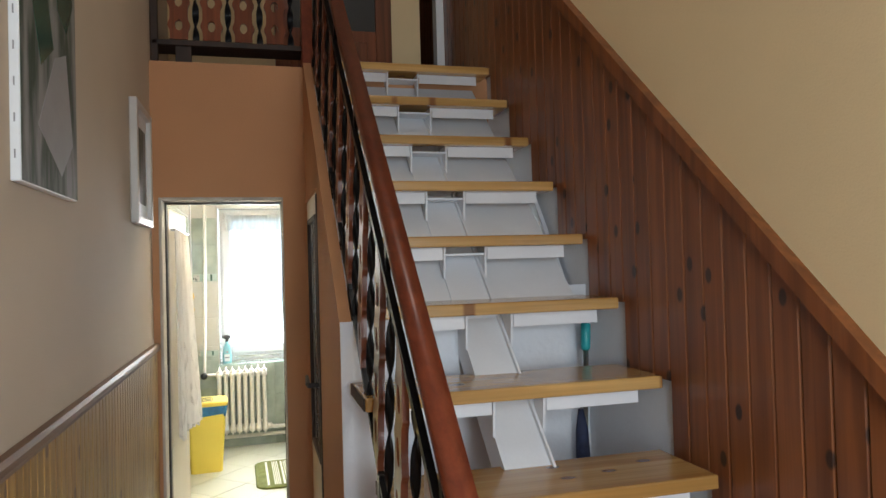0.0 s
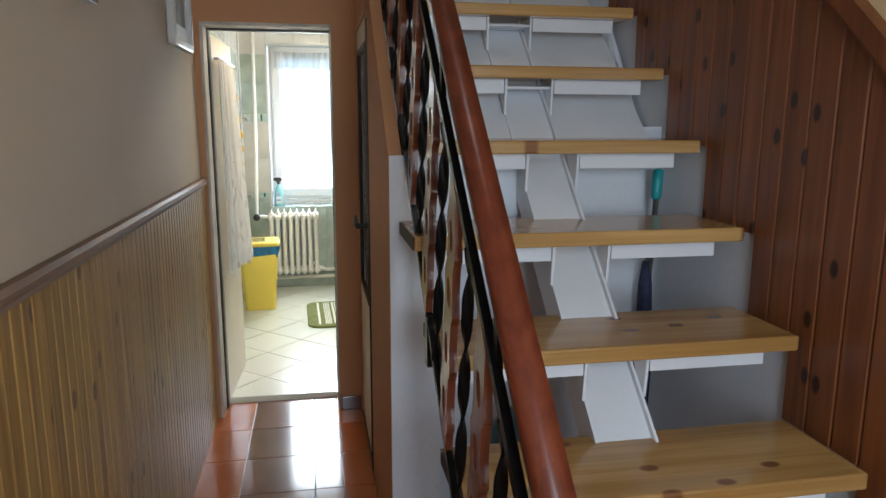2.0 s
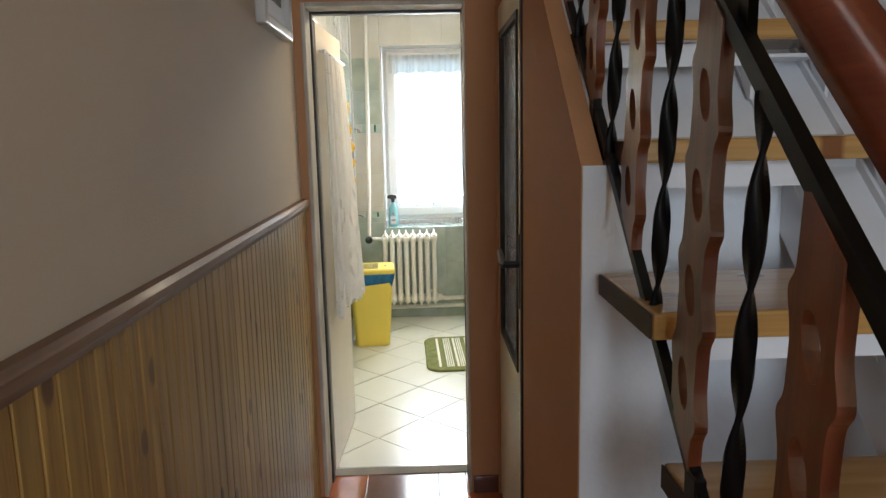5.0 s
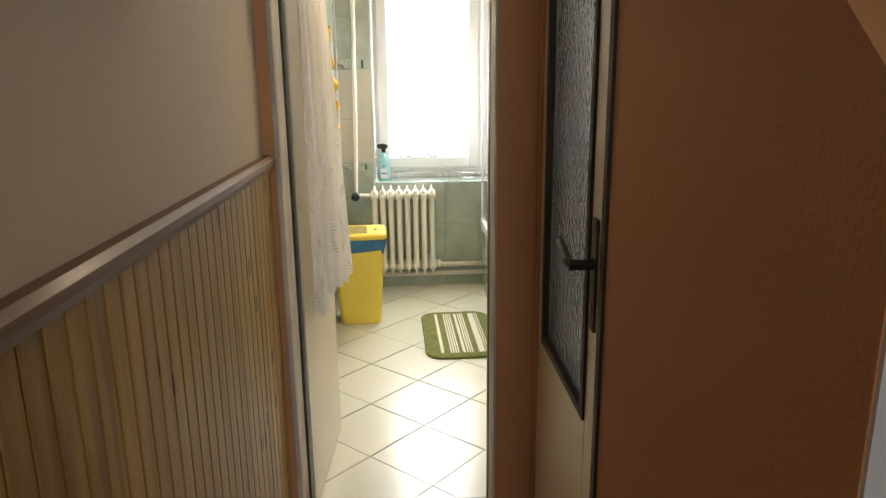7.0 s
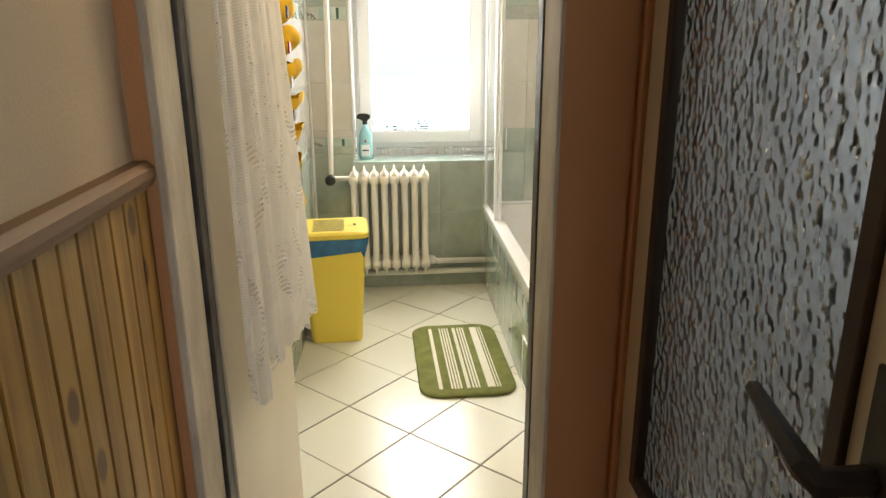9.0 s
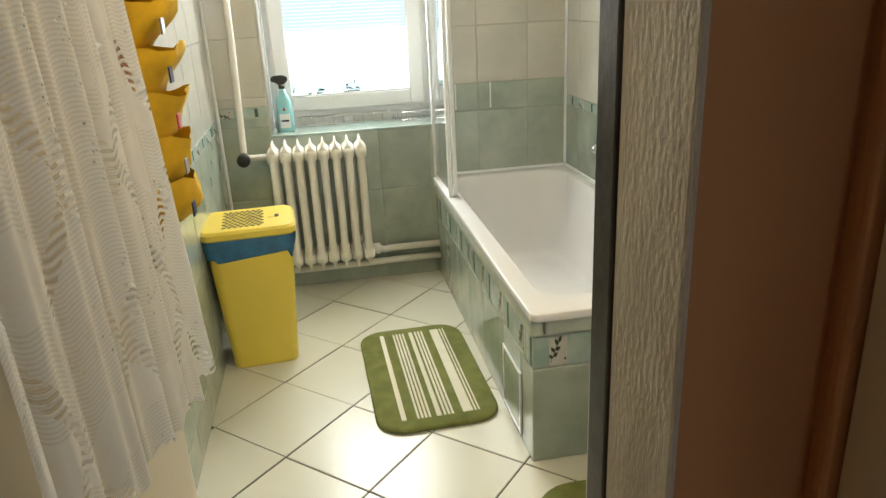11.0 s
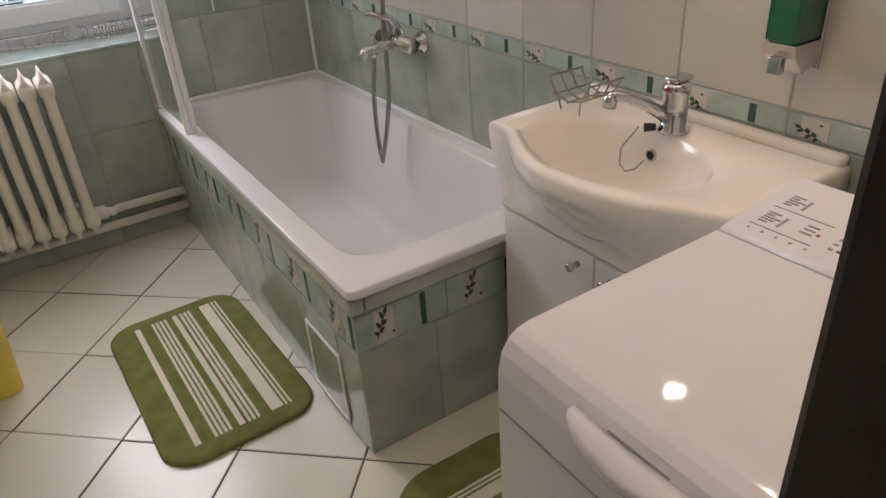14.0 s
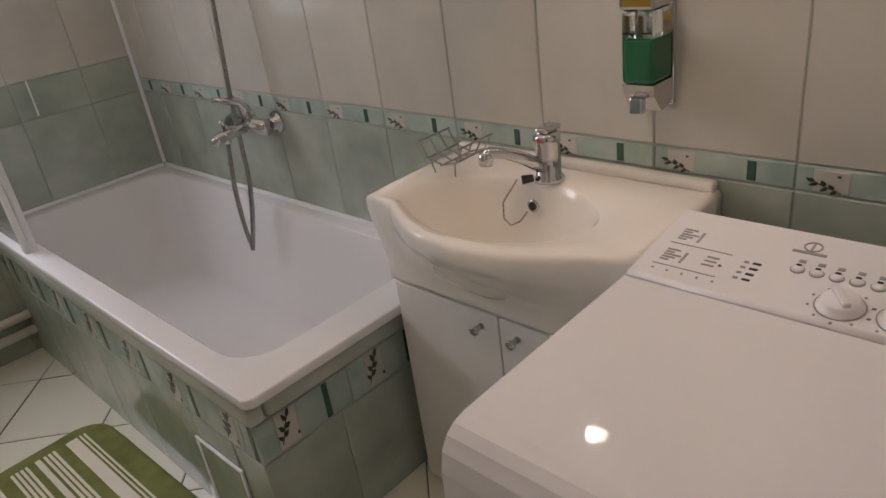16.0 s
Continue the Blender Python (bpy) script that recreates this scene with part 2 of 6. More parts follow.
RAILWOOD = wood("mahogany_handrail", (0.22, 0.045, 0.018), (0.15, 0.028, 0.012), "y", 0.34, 0.12, None, 10.0)
BOARDWOOD = wood("carved_brown_board", (0.235, 0.065, 0.027), (0.125, 0.032, 0.014), "z", 0.3, 0.25, None, 10.0)
CAPWOOD = wood("moulding_brown", (0.27, 0.15, 0.075), (0.19, 0.10, 0.048), "y", 0.6, 0.05, None, 9.0)
# Real dark wood; also the painted shade of tread ends and the landing recess.
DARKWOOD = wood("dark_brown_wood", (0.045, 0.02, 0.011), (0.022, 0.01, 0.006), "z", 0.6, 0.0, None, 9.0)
DOORPAINT = material("cream_door_paint", (0.68, 0.6, 0.46), 0.4, vary=0.08, scale=3, fine=80, bump=0.08, stretch=(1, 1, 0.2))
PEELING = material("peeling_white_paint", (0.62, 0.58, 0.5), 0.7, vary=0.2, scale=14, fine=170, bump=0.5, second=(0.46, 0.41, 0.34), stretch=(1, 1, 0.4))
GREYSEAL = material("grey_metal_frame", (0.075, 0.07, 0.066), 0.5, metal=0.2, vary=0.3, scale=12, fine=80, bump=0.2, second=(0.022, 0.016, 0.013))
REDTILE = material("orange_floor_tile", (0.42, 0.125, 0.045), 0.12, vary=0.12, scale=5, fine=50, per_object=0.1, coat=0.15)
BROWNTILE = material("dark_brown_floor_tile", (0.15, 0.045, 0.027), 0.12, vary=0.12, scale=6, fine=60, per_object=0.12, coat=0.15)
GROUT = material("dark_grout", (0.16, 0.13, 0.1), 0.9, vary=0.2, scale=20)
FLOORGROUT = material("brownish_floor_grout", (0.1, 0.08, 0.06), 0.9, vary=0.2, scale=20)
PALEGROUT = material("pale_grout", (0.43, 0.44, 0.39), 0.9, vary=0.15, scale=20)
FLOORTILE = material("cream_floor_tile", (0.72, 0.71, 0.6), 0.28, vary=0.015, scale=3, fine=40, second=(0.70, 0.695, 0.588), per_object=0.03, coat=0.12, even=True)
GREENTILE = material("green_marbled_tile", (0.46, 0.505, 0.44), 0.16, vary=0.08, scale=6, fine=25, second=(0.29, 0.35, 0.295), per_object=0.05, coat=0.4, sharp=(0.3, 0.7))
PALETILE = material("ivory_wall_tile", (0.59, 0.57, 0.515), 0.15, vary=0.06, scale=4, fine=30, second=(0.51, 0.5, 0.45), per_object=0.03, coat=0.4)
TRIMTILE = material("pale_green_edge_tile", (0.55, 0.58, 0.5), 0.25, vary=0.08, scale=7, fine=25, second=(0.47, 0.5, 0.43), coat=0.3)
AQUATILE = material("aqua_border_tile", (0.46, 0.54, 0.49), 0.18, vary=0.1, scale=16, fine=40, second=(0.33, 0.44, 0.39), per_object=0.06, coat=0.4)
DARKGREEN = material("dark_green_glaze", (0.05, 0.12, 0.09), 0.2, vary=0.2, scale=30)
LEAFINK = material("leaf_print_green", (0.04, 0.06, 0.035), 0.3, vary=0.2, scale=40)
CERAMIC = material("white_bath_enamel", (0.8, 0.8, 0.81), 0.04, vary=0.02, scale=2, even=True)
BASINWHITE = material("cream_ceramic", (0.85, 0.82, 0.76), 0.06, vary=0.02, scale=2, even=True)
PLASTICWHITE = material("white_appliance_shell", (0.8, 0.8, 0.83), 0.04, vary=0.03, scale=3, even=True)
LAMINATE = material("white_laminate", (0.76, 0.75, 0.73), 0.3, vary=0.03, scale=3)
PVC = material("white_pvc", (0.82, 0.84, 0.86), 0.3, vary=0.03, scale=4)
CHROME = material("chrome", (0.66, 0.66, 0.67), 0.1, metal=1.0, vary=0.08, scale=20)
STEELWIRE = material("dull_steel", (0.42, 0.4, 0.37), 0.3, metal=1.0, vary=0.2, scale=30)
YELLOWPLASTIC = material("yellow_plastic", (0.78, 0.6, 0.09), 0.4, vary=0.05, scale=4, fine=200, bump=0.05)
BLUEBAG = material("blue_bin_bag", (0.02, 0.16, 0.34), 0.25, vary=0.3, scale=25, fine=60, bump=0.6)
GREENPILE = material("green_bath_mat_pile", (0.25, 0.27, 0.075), 1.0, vary=0.3, scale=18, fine=350, bump=1.0, second=(0.18, 0.2, 0.05))
CREAMPILE = material("cream_bath_mat_pile", (0.86, 0.82, 0.7), 1.0, vary=0.06, scale=18, fine=350, bump=0.6)
BROWNPILE = material("brown_bath_mat_pile", (0.12, 0.1, 0.06), 1.0, vary=0.2, scale=18, fine=420, bump=1.0)
BLACKPLASTIC = material("black_plastic", (0.02, 0.02, 0.022), 0.4, vary=0.2, scale=10)
GREYPRINT = material("grey_print", (0.32, 0.32, 0.33), 0.5, vary=0.1, scale=10)
REDPRINT = material("red_print", (0.5, 0.04, 0.03), 0.5, vary=0.1, scale=10)
YELLOWCLOTH = material("yellow_printed_cloth", (0.8, 0.47, 0.02), 0.9, vary=0.2, scale=18, fine=300, bump=0.4)
PINKCLOTH = material("pinkish_brown_cloth", (0.42, 0.17, 0.12), 0.9, vary=0.2, scale=18, fine=300, bump=0.4)
BLUEPRINT = material("dark_blue_print", (0.03, 0.04, 0.09), 0.8, vary=0.3, scale=40)
AQUAPLASTIC = material("aqua_bottle_plastic", (0.3, 0.62, 0.68), 0.25, vary=0.05, scale=6)
PAPERWHITE = material("white_label", (0.8, 0.82, 0.84), 0.5, vary=0.05, scale=10)
SOAP = material("green_liquid_soap", (0.006, 0.14, 0.05), 0.1, vary=0.05, scale=6, coat=0.4)
CANVASGREY = material("grey_landscape_painting", (0.3, 0.29, 0.28), 0.7, vary=0.5, scale=5, fine=30, bump=0.3, second=(0.05, 0.07, 0.045), stretch=(1, 3, 0.6), sharp=(0.4, 0.6))
SILVERFRAME = material("silver_white_frame", (0.6, 0.58, 0.55), 0.35, metal=0.3, vary=0.1, scale=10)
CLEAR = glass("clear_glass")
RIPPLED = glass("rippled_cathedral_glass", (0.8, 0.84, 0.86), 0.12, 0.5, 85.0, (1, 1, 0.8))
OUTSIDE = glowing("bright_overcast_outdoors", (0.76, 0.91, 1.0), 3.6)
BULBGLOW = glowing("warm_bulb", (1.0, 0.85, 0.62), 60.0)

# ---- structure ----
LEFT, BACK, BACK2, HALLR, RIGHT = -0.045, 3.905, 4.065, 0.735, 1.78
UPPER, ROOF = 2.735, 5.1
BL, BR, BF, BC, FLOOR = -0.11, 1.545, 6.77, 2.45, 0.02
OPEN0, OPEN1, OPENTOP = 0.0, 0.612, 2.013


def structure(name, bm, m, label):
    return tagged(part(name, bm, m), label, name.split("_")[0], kind="structure")


def stairs_line(y):
    return 0.762 + (y - 1.556) * 0.2465 / 0.2725


structure("floor", cube(-0.6, 2.2, -2.2, 4.11, -0.2, -0.006), GROUT, "dark grout bed of the tiled hall floor")
structure("floor_bath", cube(-0.5, 2.0, 4.11, BF + 0.3, -0.2, FLOOR - 0.0025), FLOORGROUT, "pale grout bed of the tiled bathroom floor")
structure("wall_left", cube(LEFT - 0.2, LEFT, -2.0, BACK, 0, ROOF), BEIGE, "beige painted plaster wall above pine wainscot")
bm = cube(LEFT - 0.2, OPEN0 - 0.0, BACK, BACK2, 0, UPPER)
box(bm, OPEN1, 1.98, BACK, BACK2, 0, UPPER)
box(bm, OPEN0, OPEN1, BACK, BACK2, OPENTOP, UPPER)
structure("wall_end", bm, ORANGE, "terracotta painted plaster wall around the bathroom doorway")
structure("wall_right", cube(RIGHT + 0.016, RIGHT + 0.2, -2.0, 6.2, 0, ROOF), YELLOW, "yellow painted plaster wall above the stair panelling")
bm = bmesh.new()
SOFF = lambda y: 1.42 + 0.905 * (y - 2.67)
SOFF2 = lambda y: stairs_line(y) - 0.275
DY0, DY1, DTOP = 3.19, 3.895, 2.0
prism(bm, [(2.43, -0.0), (DY0, 0.0), (DY0, SOFF(DY0) + 0.036), (2.43, SOFF(2.43) + 0.036)], "x", HALLR, HALLR + 0.1)
prism(bm, [(DY0, DTOP), (BACK, DTOP), (BACK, SOFF(BACK) + 0.036), (DY0 + 0.15, SOFF(DY0 + 0.15) + 0.036), (DY0, DTOP + 0.012)], "x", HALLR, HALLR + 0.1)
box(bm, HALLR, HALLR + 0.1, DY1, BACK, 0, DTOP)
prism(bm, [(2.43, SOFF(2.43) + 0.0365), (3.86, SOFF(3.86) + 0.0365), (3.86, stairs_line(3.86) - 0.1), (2.43, stairs_line(2.43) - 0.1)], "x", HALLR, 0.777)
structure("wall_hall_right", bm, ORANGE, "terracotta plaster wall under the stairs with a glazed door")
bm = cube(HALLR + 0.002, 0.9, 2.425, 2.47, 0, 1.455)
structure("wall_under_stairs", bm, WHITEWALL, "rough white limewashed wall below the stairs")
structure("wall_cupboard_side", cube(0.8605, 0.8995, 2.4705, 2.5595, 0, SOFF2(2.47)), WHITEWALL, "short white return wall below the stairs")
structure("wall_cupboard_front", cube(0.86, 1.635, 2.56, 2.6, 0, SOFF2(2.602) + 0.02), WHITEWALL, "white limewashed wall set back behind the stringer")
structure("wall_cupboard_back", cube(1.5, RIGHT + 0.0125, 2.72, 2.76, 0, SOFF2(2.72)), WHITEWALL, "white back wall of the stair cupboard")
bm = prism(bmesh.new(), [(2.602, SOFF2(2.602) + 0.003), (BACK - 0.002, SOFF2(BACK)), (BACK - 0.002, SOFF2(BACK) + 0.03), (2.602, SOFF2(2.602) + 0.033)], "x", 0.78, 1.70)
structure("stair_soffit", bm, WHITESTEEL, "white sloping board closing the underside of the stairs")
structure("floor_upper", cube(LEFT, RIGHT + 0.016, BACK2, 6.2, 2.56, UPPER - 0.005), DARKWOOD, "dark wooden landing floor upstairs")
structure("wall_landing_back", cube(-0.6, 2.0, 6.2, 6.35, UPPER - 0.3, ROOF), YELLOW, "cream plaster wall of the upper landing")
structure("wall_landing_left", cube(LEFT - 0.2, LEFT, BACK, 6.2, UPPER, ROOF), BEIGE, "beige plaster wall of the upper landing")
structure("ceiling_hall", cube(-0.6, 2.2, -2.2, 6.4, ROOF, ROOF + 0.15), CEILING, "white plaster ceiling above the stairwell")
# Unseen rear wall added to close the hall, open around the fill lamp.
HWX0, HWX1, HWZ0, HWZ1 = 0.1, 1.7, 0.95, 2.55
bm = cube(LEFT - 0.2, HWX0, -1.45, -1.25, 0, ROOF)
box(bm, HWX1, RIGHT + 0.2, -1.45, -1.25, 0, ROOF)
box(bm, HWX0, HWX1, -1.45, -1.25, 0, HWZ0)
box(bm, HWX0, HWX1, -1.45, -1.25, HWZ1, ROOF)
structure("wall_entrance", bm, BEIGE, "added unseen beige plaster wall with an opening behind the stairs' foot")
# bathroom shell
structure("wall_bath_left", cube(BL - 0.15, BL - 0.001, BACK2, BF + 0.3, -0.05, BC), PALEGROUT, "grouted bed of the tiled bathroom wall")
structure("wall_bath_right", cube(BR + 0.001, BR + 0.2, BACK2, BF + 0.3, -0.05, BC), PALEGROUT, "grouted bed of the tiled bathroom wall")
WX0, WX1, WZ0, WZ1, WY = 0.12, 0.912, 0.775, 2.22, 6.99
bm = cube(BL - 0.15, WX0, BF + 0.001, BF + 0.36, -0.05, BC)
box(bm, WX1, BR + 0.006, BF + 0.001, BF + 0.36, -0.05, BC)
box(bm, WX0, WX1, BF + 0.001, BF + 0.36, -0.05, WZ0 - 0.012)
box(bm, WX0, WX1, BF + 0.001, BF + 0.36, WZ1, BC)
structure("wall_bath_window", bm, PALEGROUT, "grouted bed of the tiled wall around the window")
structure("ceiling_bath", cube(BL - 0.15, BR + 0.2, BACK2, BF + 0.36, BC, BC + 0.1), CEILING, "white painted bathroom ceiling")
structure("backdrop", cube(-3, 4, 9.0, 9.02, -2, 6), OUTSIDE, "bright hazy daylight outside the bathroom window")

# doorway lining
bm = cube(OPEN1 - 0.004, OPEN1 + 0.003, BACK - 0.004, BACK2 - 0.042, 0, OPENTOP + 0.012, 0.004)
frame_right = tagged(part("door_frame_1", bm, PEELING), "door lining with flaking white paint and grey rebate", "door frame", kind="structure")
part("lining_left", cube(OPEN0 - 0.012, OPEN0 + 0.004, BACK - 0.006, BACK2 - 0.042, 0, OPENTOP + 0.012, 0.004), PEELING, frame_right)
part("lining_top", cube(OPEN0 + 0.004, OPEN1 - 0.004, BACK - 0.006, BACK2 - 0.042, OPENTOP - 0.004, OPENTOP + 0.012, 0.004), PEELING, frame_right)
part("rebate_right", cube(OPEN1 - 0.006, OPEN1 + 0.012, BACK2 - 0.042, BACK2 + 0.004, 0, OPENTOP + 0.01, 0.004), GREYSEAL, frame_right, "dark grey rebate strip")
part("rebate_left", cube(OPEN0 - 0.01, OPEN0 + 0.012, BACK2 - 0.042, BACK2 + 0.004, 0, OPENTOP + 0.01, 0.004), GREYSEAL, frame_right, "dark grey rebate strip")
part("rebate_top", cube(OPEN0 + 0.012, OPEN1 - 0.006, BACK2 - 0.042, BACK2 + 0.004, OPENTOP - 0.014, OPENTOP + 0.01, 0.004), GREYSEAL, frame_right)
part("threshold", prism(bmesh.new(), [(4.086, 0.0005), (4.124, 0.0005), (4.124, FLOOR + 0.002), (4.114, FLOOR + 0.002), (4.086, 0.002)], "x", OPEN0 - 0.05, OPEN1 + 0.05), PALETILE, frame_right)
bm = cube(OPEN1 + 0.012, HALLR, BACK - 0.014, BACK, 0, 0.075, 0.004)
tagged(part("baseboard_end", bm, BROWNTILE), "dark brown tile skirting by the doorway", "baseboard", kind="structure")

# ---- hall: wainscot ----
wains = tagged(part("wainscot_wall", cube(LEFT, LEFT + 0.006, -1.25, BACK - 0.002, 0.0, 1.25), CAPWOOD), "yellow pine tongue-and-groove wainscot with brown cap", "wainscot", kind="structure")
bm = prism(bmesh.new(), [(LEFT + 0.001, 1.238), (LEFT + 0.026, 1.238), (LEFT + 0.032, 1.252), (LEFT + 0.032, 1.266), (LEFT + 0.022, 1.276), (LEFT + 0.001, 1.276)], "y", -1.25, BACK - 0.003)
part("cap", bm, CAPWOOD, wains, "brown moulded cap rail")
PW = 0.0505


def plank_mesh(w, h, d, groove=0.005):
    b = bmesh.new()
    prism(b, [(0, 0), (0, w - 0.001), (d - groove, w - 0.001), (d, w - 0.001 - groove), (d, groove), (d - groove, 0)], "z", 0, h)
    bmesh.ops.recalc_face_normals(b, faces=b.faces)
    me = bpy.data.meshes.new("plank")
    b.to_mesh(me)
    b.free()
    return me


me = plank_mesh(PW, 1.238, 0.010, 0.0035)
me.materials.append(WAINSCOT)
n = int((BACK + 1.75) / PW)
for i in range(n):
    ob = new("plank", me)
    ob.parent = wains
    ob.location = (LEFT + 0.006, BACK - 0.004 - PW * (i + 1), 0.0)

# ---- hall: floor tiles ----
floor_ob = bpy.data.objects["floor"]


def tile_mesh(name, w, d, h, m, bevel=0.002):
    b = cube(0.001, w - 0.001, 0.001, d - 0.001, 0, h)
    top = [e for e in b.edges if all(v.co.z > h - 1e-5 for v in e.verts)]
    bmesh.ops.bevel(b, geom=top, offset=bevel, segments=1, affect="EDGES")
    me2 = bpy.data.meshes.new(name)
    b.to_mesh(me2)
    b.free()
    me2.materials.append(m)
    return me2


cache = {}


def lay(parent, name, m, w, d, h, matrix):
    """One tile: w by d, h thick, its back at the pose's plane."""
    key = (name, m.name, round(w, 3), round(d, 3), h)
    if key not in cache:
        cache[key] = tile_mesh(name, w, d, h, m)
    ob = new(name, cache[key])
    ob.parent = parent
    ob.matrix_world = matrix
    return ob


xs = [LEFT, 0.16, 0.475, 0.598, HALLR]
row = [REDTILE, BROWNTILE, BROWNTILE, REDTILE]
y = 4.107
while y > -1.7:
    y1 = y - (0.379 if y > 4.0 else 0.325)
    for k in range(4):
        x0, x1 = xs[k], xs[k + 1]
        if k == 3 and y1 < 2.43:
            x1 = 0.80
        lay(floor_ob, "tile", row[k] if y > 1.0 or k else REDTILE, x1 - x0, y - y1, 0.006, pose(x0, y1, -0.006))
    if y1 < 2.43:
        for k in range(3):
            lay(floor_ob, "tile", REDTILE, 0.3267, y - y1, 0.006, pose(0.80 + 0.3267 * k, y1, -0.006))
    y = y1

# ---- stair panelling ----
panel = tagged(part("stair_panelling_wall", cube(RIGHT + 0.0125, RIGHT + 0.0155, -1.7, 0.9, 0, 0.6), DARKWOOD), "red-brown knotty pine stair panelling with sloping cap", "panelling", kind="structure")


def cap_line(yy):
    return min(max(stairs_line(yy) + 0.865, 1.0), 5.0)


yy = -1.7
i = 0
random.seed(4)
while yy < 6.1:
    w = 0.093 + 0.004 * random.random()
    top0, top1 = cap_line(yy) - 0.02, cap_line(yy + w) - 0.02
    if min(top0, top1) > 0.1:
        b = bmesh.new()
        step = math.floor((yy + w * 0.6 - 1.61) / 0.2725)
        foot = 0.0 if step < -2 else 0.762 + 0.2465 * min(step, 8) - 0.02
        prism(b, [(yy + 0.001, foot), (yy + w - 0.001, foot), (yy + w - 0.001, top1), (yy + 0.001, top0)], "x", RIGHT, RIGHT + 0.012)
        side = [e for e in b.edges if all(abs(v.co.x - RIGHT) < 1e-5 for v in e.verts) and abs(e.verts[0].co.y - e.verts[1].co.y) < 1e-4]
        bmesh.ops.bevel(b, geom=side, offset=0.005, segments=1, affect="EDGES")
        part("plank", b, PANELWOOD, panel)
    yy += w
bm = bmesh.new()
y_a = 1.556 + (1.0 - 0.865 - 0.762) / (0.2465 / 0.2725)
pts = [(-1.7, 1.0), (y_a, 1.0), (5.9, stairs_line(5.9) + 0.865)]
low = [(p, q - 0.045) for p, q in pts]
high = [(p, q + 0.02) for p, q in pts]
prism(bm, low + list(reversed(high)), "x", RIGHT - 0.022, RIGHT + 0.016)
softened(bm, 0.008, 2)
part("cap", bm, PANELWOOD, panel, "sloping brown cap rail")

structure("wall_stair_side", prism(bmesh.new(), [(0.95, 0.0), (3.9, 0.0), (3.9, stairs_line(3.9)), (0.95, stairs_line(0.95) + 0.12)], "x", RIGHT + 0.0125, RIGHT + 0.0155), WHITEWALL, "white plaster wall beside and below the treads")

# ---- stairs ----
stairs = holder("staircase", 1.2, 1.0, 0, "open-riser staircase with varnished pine treads and white steel stringer", "stairs")
stairs.matrix_world = pose(0, 0, 0)
TX0, TX1 = 0.768, 1.752
b = cube(TX0, TX1, 0, 0.305, -0.042, 0, 0.006)
bmesh.ops.recalc_face_normals(b, faces=b.faces)
tread_me = bpy.data.meshes.new("tread")
b.to_mesh(tread_me)
b.free()
tread_me.materials.append(TREAD)
b = cube(0.80, TX1, 0, 0.305, -0.042, 0, 0.006)
bmesh.ops.recalc_face_normals(b, faces=b.faces)
short_me = bpy.data.meshes.new("tread")
b.to_mesh(short_me)
b.free()
short_me.materials.append(TREAD)
for k in range(-2, 9):
    ty, tz = 1.556 + 0.2725 * k, 0.762 + 0.2465 * k
    tx = TX0 if k == 2 else 0.80
    t_ob = new("tread", tread_me if k == 2 else short_me)
    t_ob.parent = stairs
    t_ob.location = (0, ty, tz)
    # Thin dark cap: shade on the tread's hall-side end, put into the colour.
    part("tread_end", cube(tx - 0.004, tx - 0.0005, ty + 0.004, ty + 0.301, tz - 0.04, tz - 0.002, 0.001), DARKWOOD, stairs, "tread end cap, dark for the shade on its hall side")
    for xa, xb in ((0.82, 1.175), (1.36, 1.69)):
        bm = cube(xa, xb, ty + 0.055, ty + 0.06, tz - 0.092, tz - 0.043)
        box(bm, xa, xb, ty + 0.0605, ty + 0.105, tz - 0.048, tz - 0.0425)
        part("angle_iron", bm, WHITESTEEL, stairs)
    for xg in (1.178, 1.348):
        bm = prism(bmesh.new(), [(ty + 0.05, tz - 0.0425), (ty + 0.155, tz - 0.0425), (ty + 0.075, tz - 0.165), (ty + 0.062, tz - 0.165)], "x", xg, xg + 0.008)
        part("gusset", bm, WHITESTEEL, stairs)
    if k >= 4:
        part("bearing_plate", cube(1.187, 1.347, ty + 0.06, ty + 0.2, tz - 0.075, tz - 0.067), WHITESTEEL, stairs)
slope = 0.2465 / 0.2725
s0, s1 = 0.75, 3.72
for x0, x1, d0, d1 in ((1.187, 1.195, 0.232, 0.37), (1.34, 1.348, 0.212, 0.37), (1.1952, 1.3398, 0.235, 0.243)):
    bm = prism(bmesh.new(), [(s0, stairs_line(s0) - d0), (s1, stairs_line(s1) - d0), (s1, stairs_line(s1) - d1), (s0, stairs_line(s0) - d1)], "x", x0, x1)
    part("stringer_plate", bm, WHITESTEEL, stairs)

# ---- balustrade ----
RAILX = 0.833
BARX, TOPX = 0.789, 0.812
rail = holder("stair_railing", RAILX, 1.0, 0, "stair railing with mahogany handrail, carved boards and twisted iron bars", "railing")
rail.matrix_world = pose(0, 0, 0)


def sloped(bm, x0, x1, dz0, dz1, y0, y1):
    prism(bm, [(y0, stairs_line(y0) + dz0), (y1, stairs_line(y1) + dz0), (y1, stairs_line(y1) + dz1), (y0, stairs_line(y0) + dz1)], "x", x0, x1)
    return bm


RY0, RY1 = 0.72, 3.85
bm = sloped(bmesh.new(), RAILX - 0.026, RAILX + 0.026, 0.602, 0.664, RY0, RY1)
part("handrail", softened(bm, 0.02, 4), RAILWOOD, rail, "polished mahogany handrail", smooth=True)
part("top_bar", softened(sloped(bmesh.new(), TOPX - 0.009, TOPX + 0.009, 0.487, 0.518, RY0, RY1), 0.003), BLACK, rail, "black iron flat bar")
part("bottom_bar", softened(sloped(bmesh.new(), BARX - 0.008, BARX + 0.008, -0.096, -0.071, RY0 + 0.1, RY1), 0.003), BLACK, rail, "black iron flat bar")


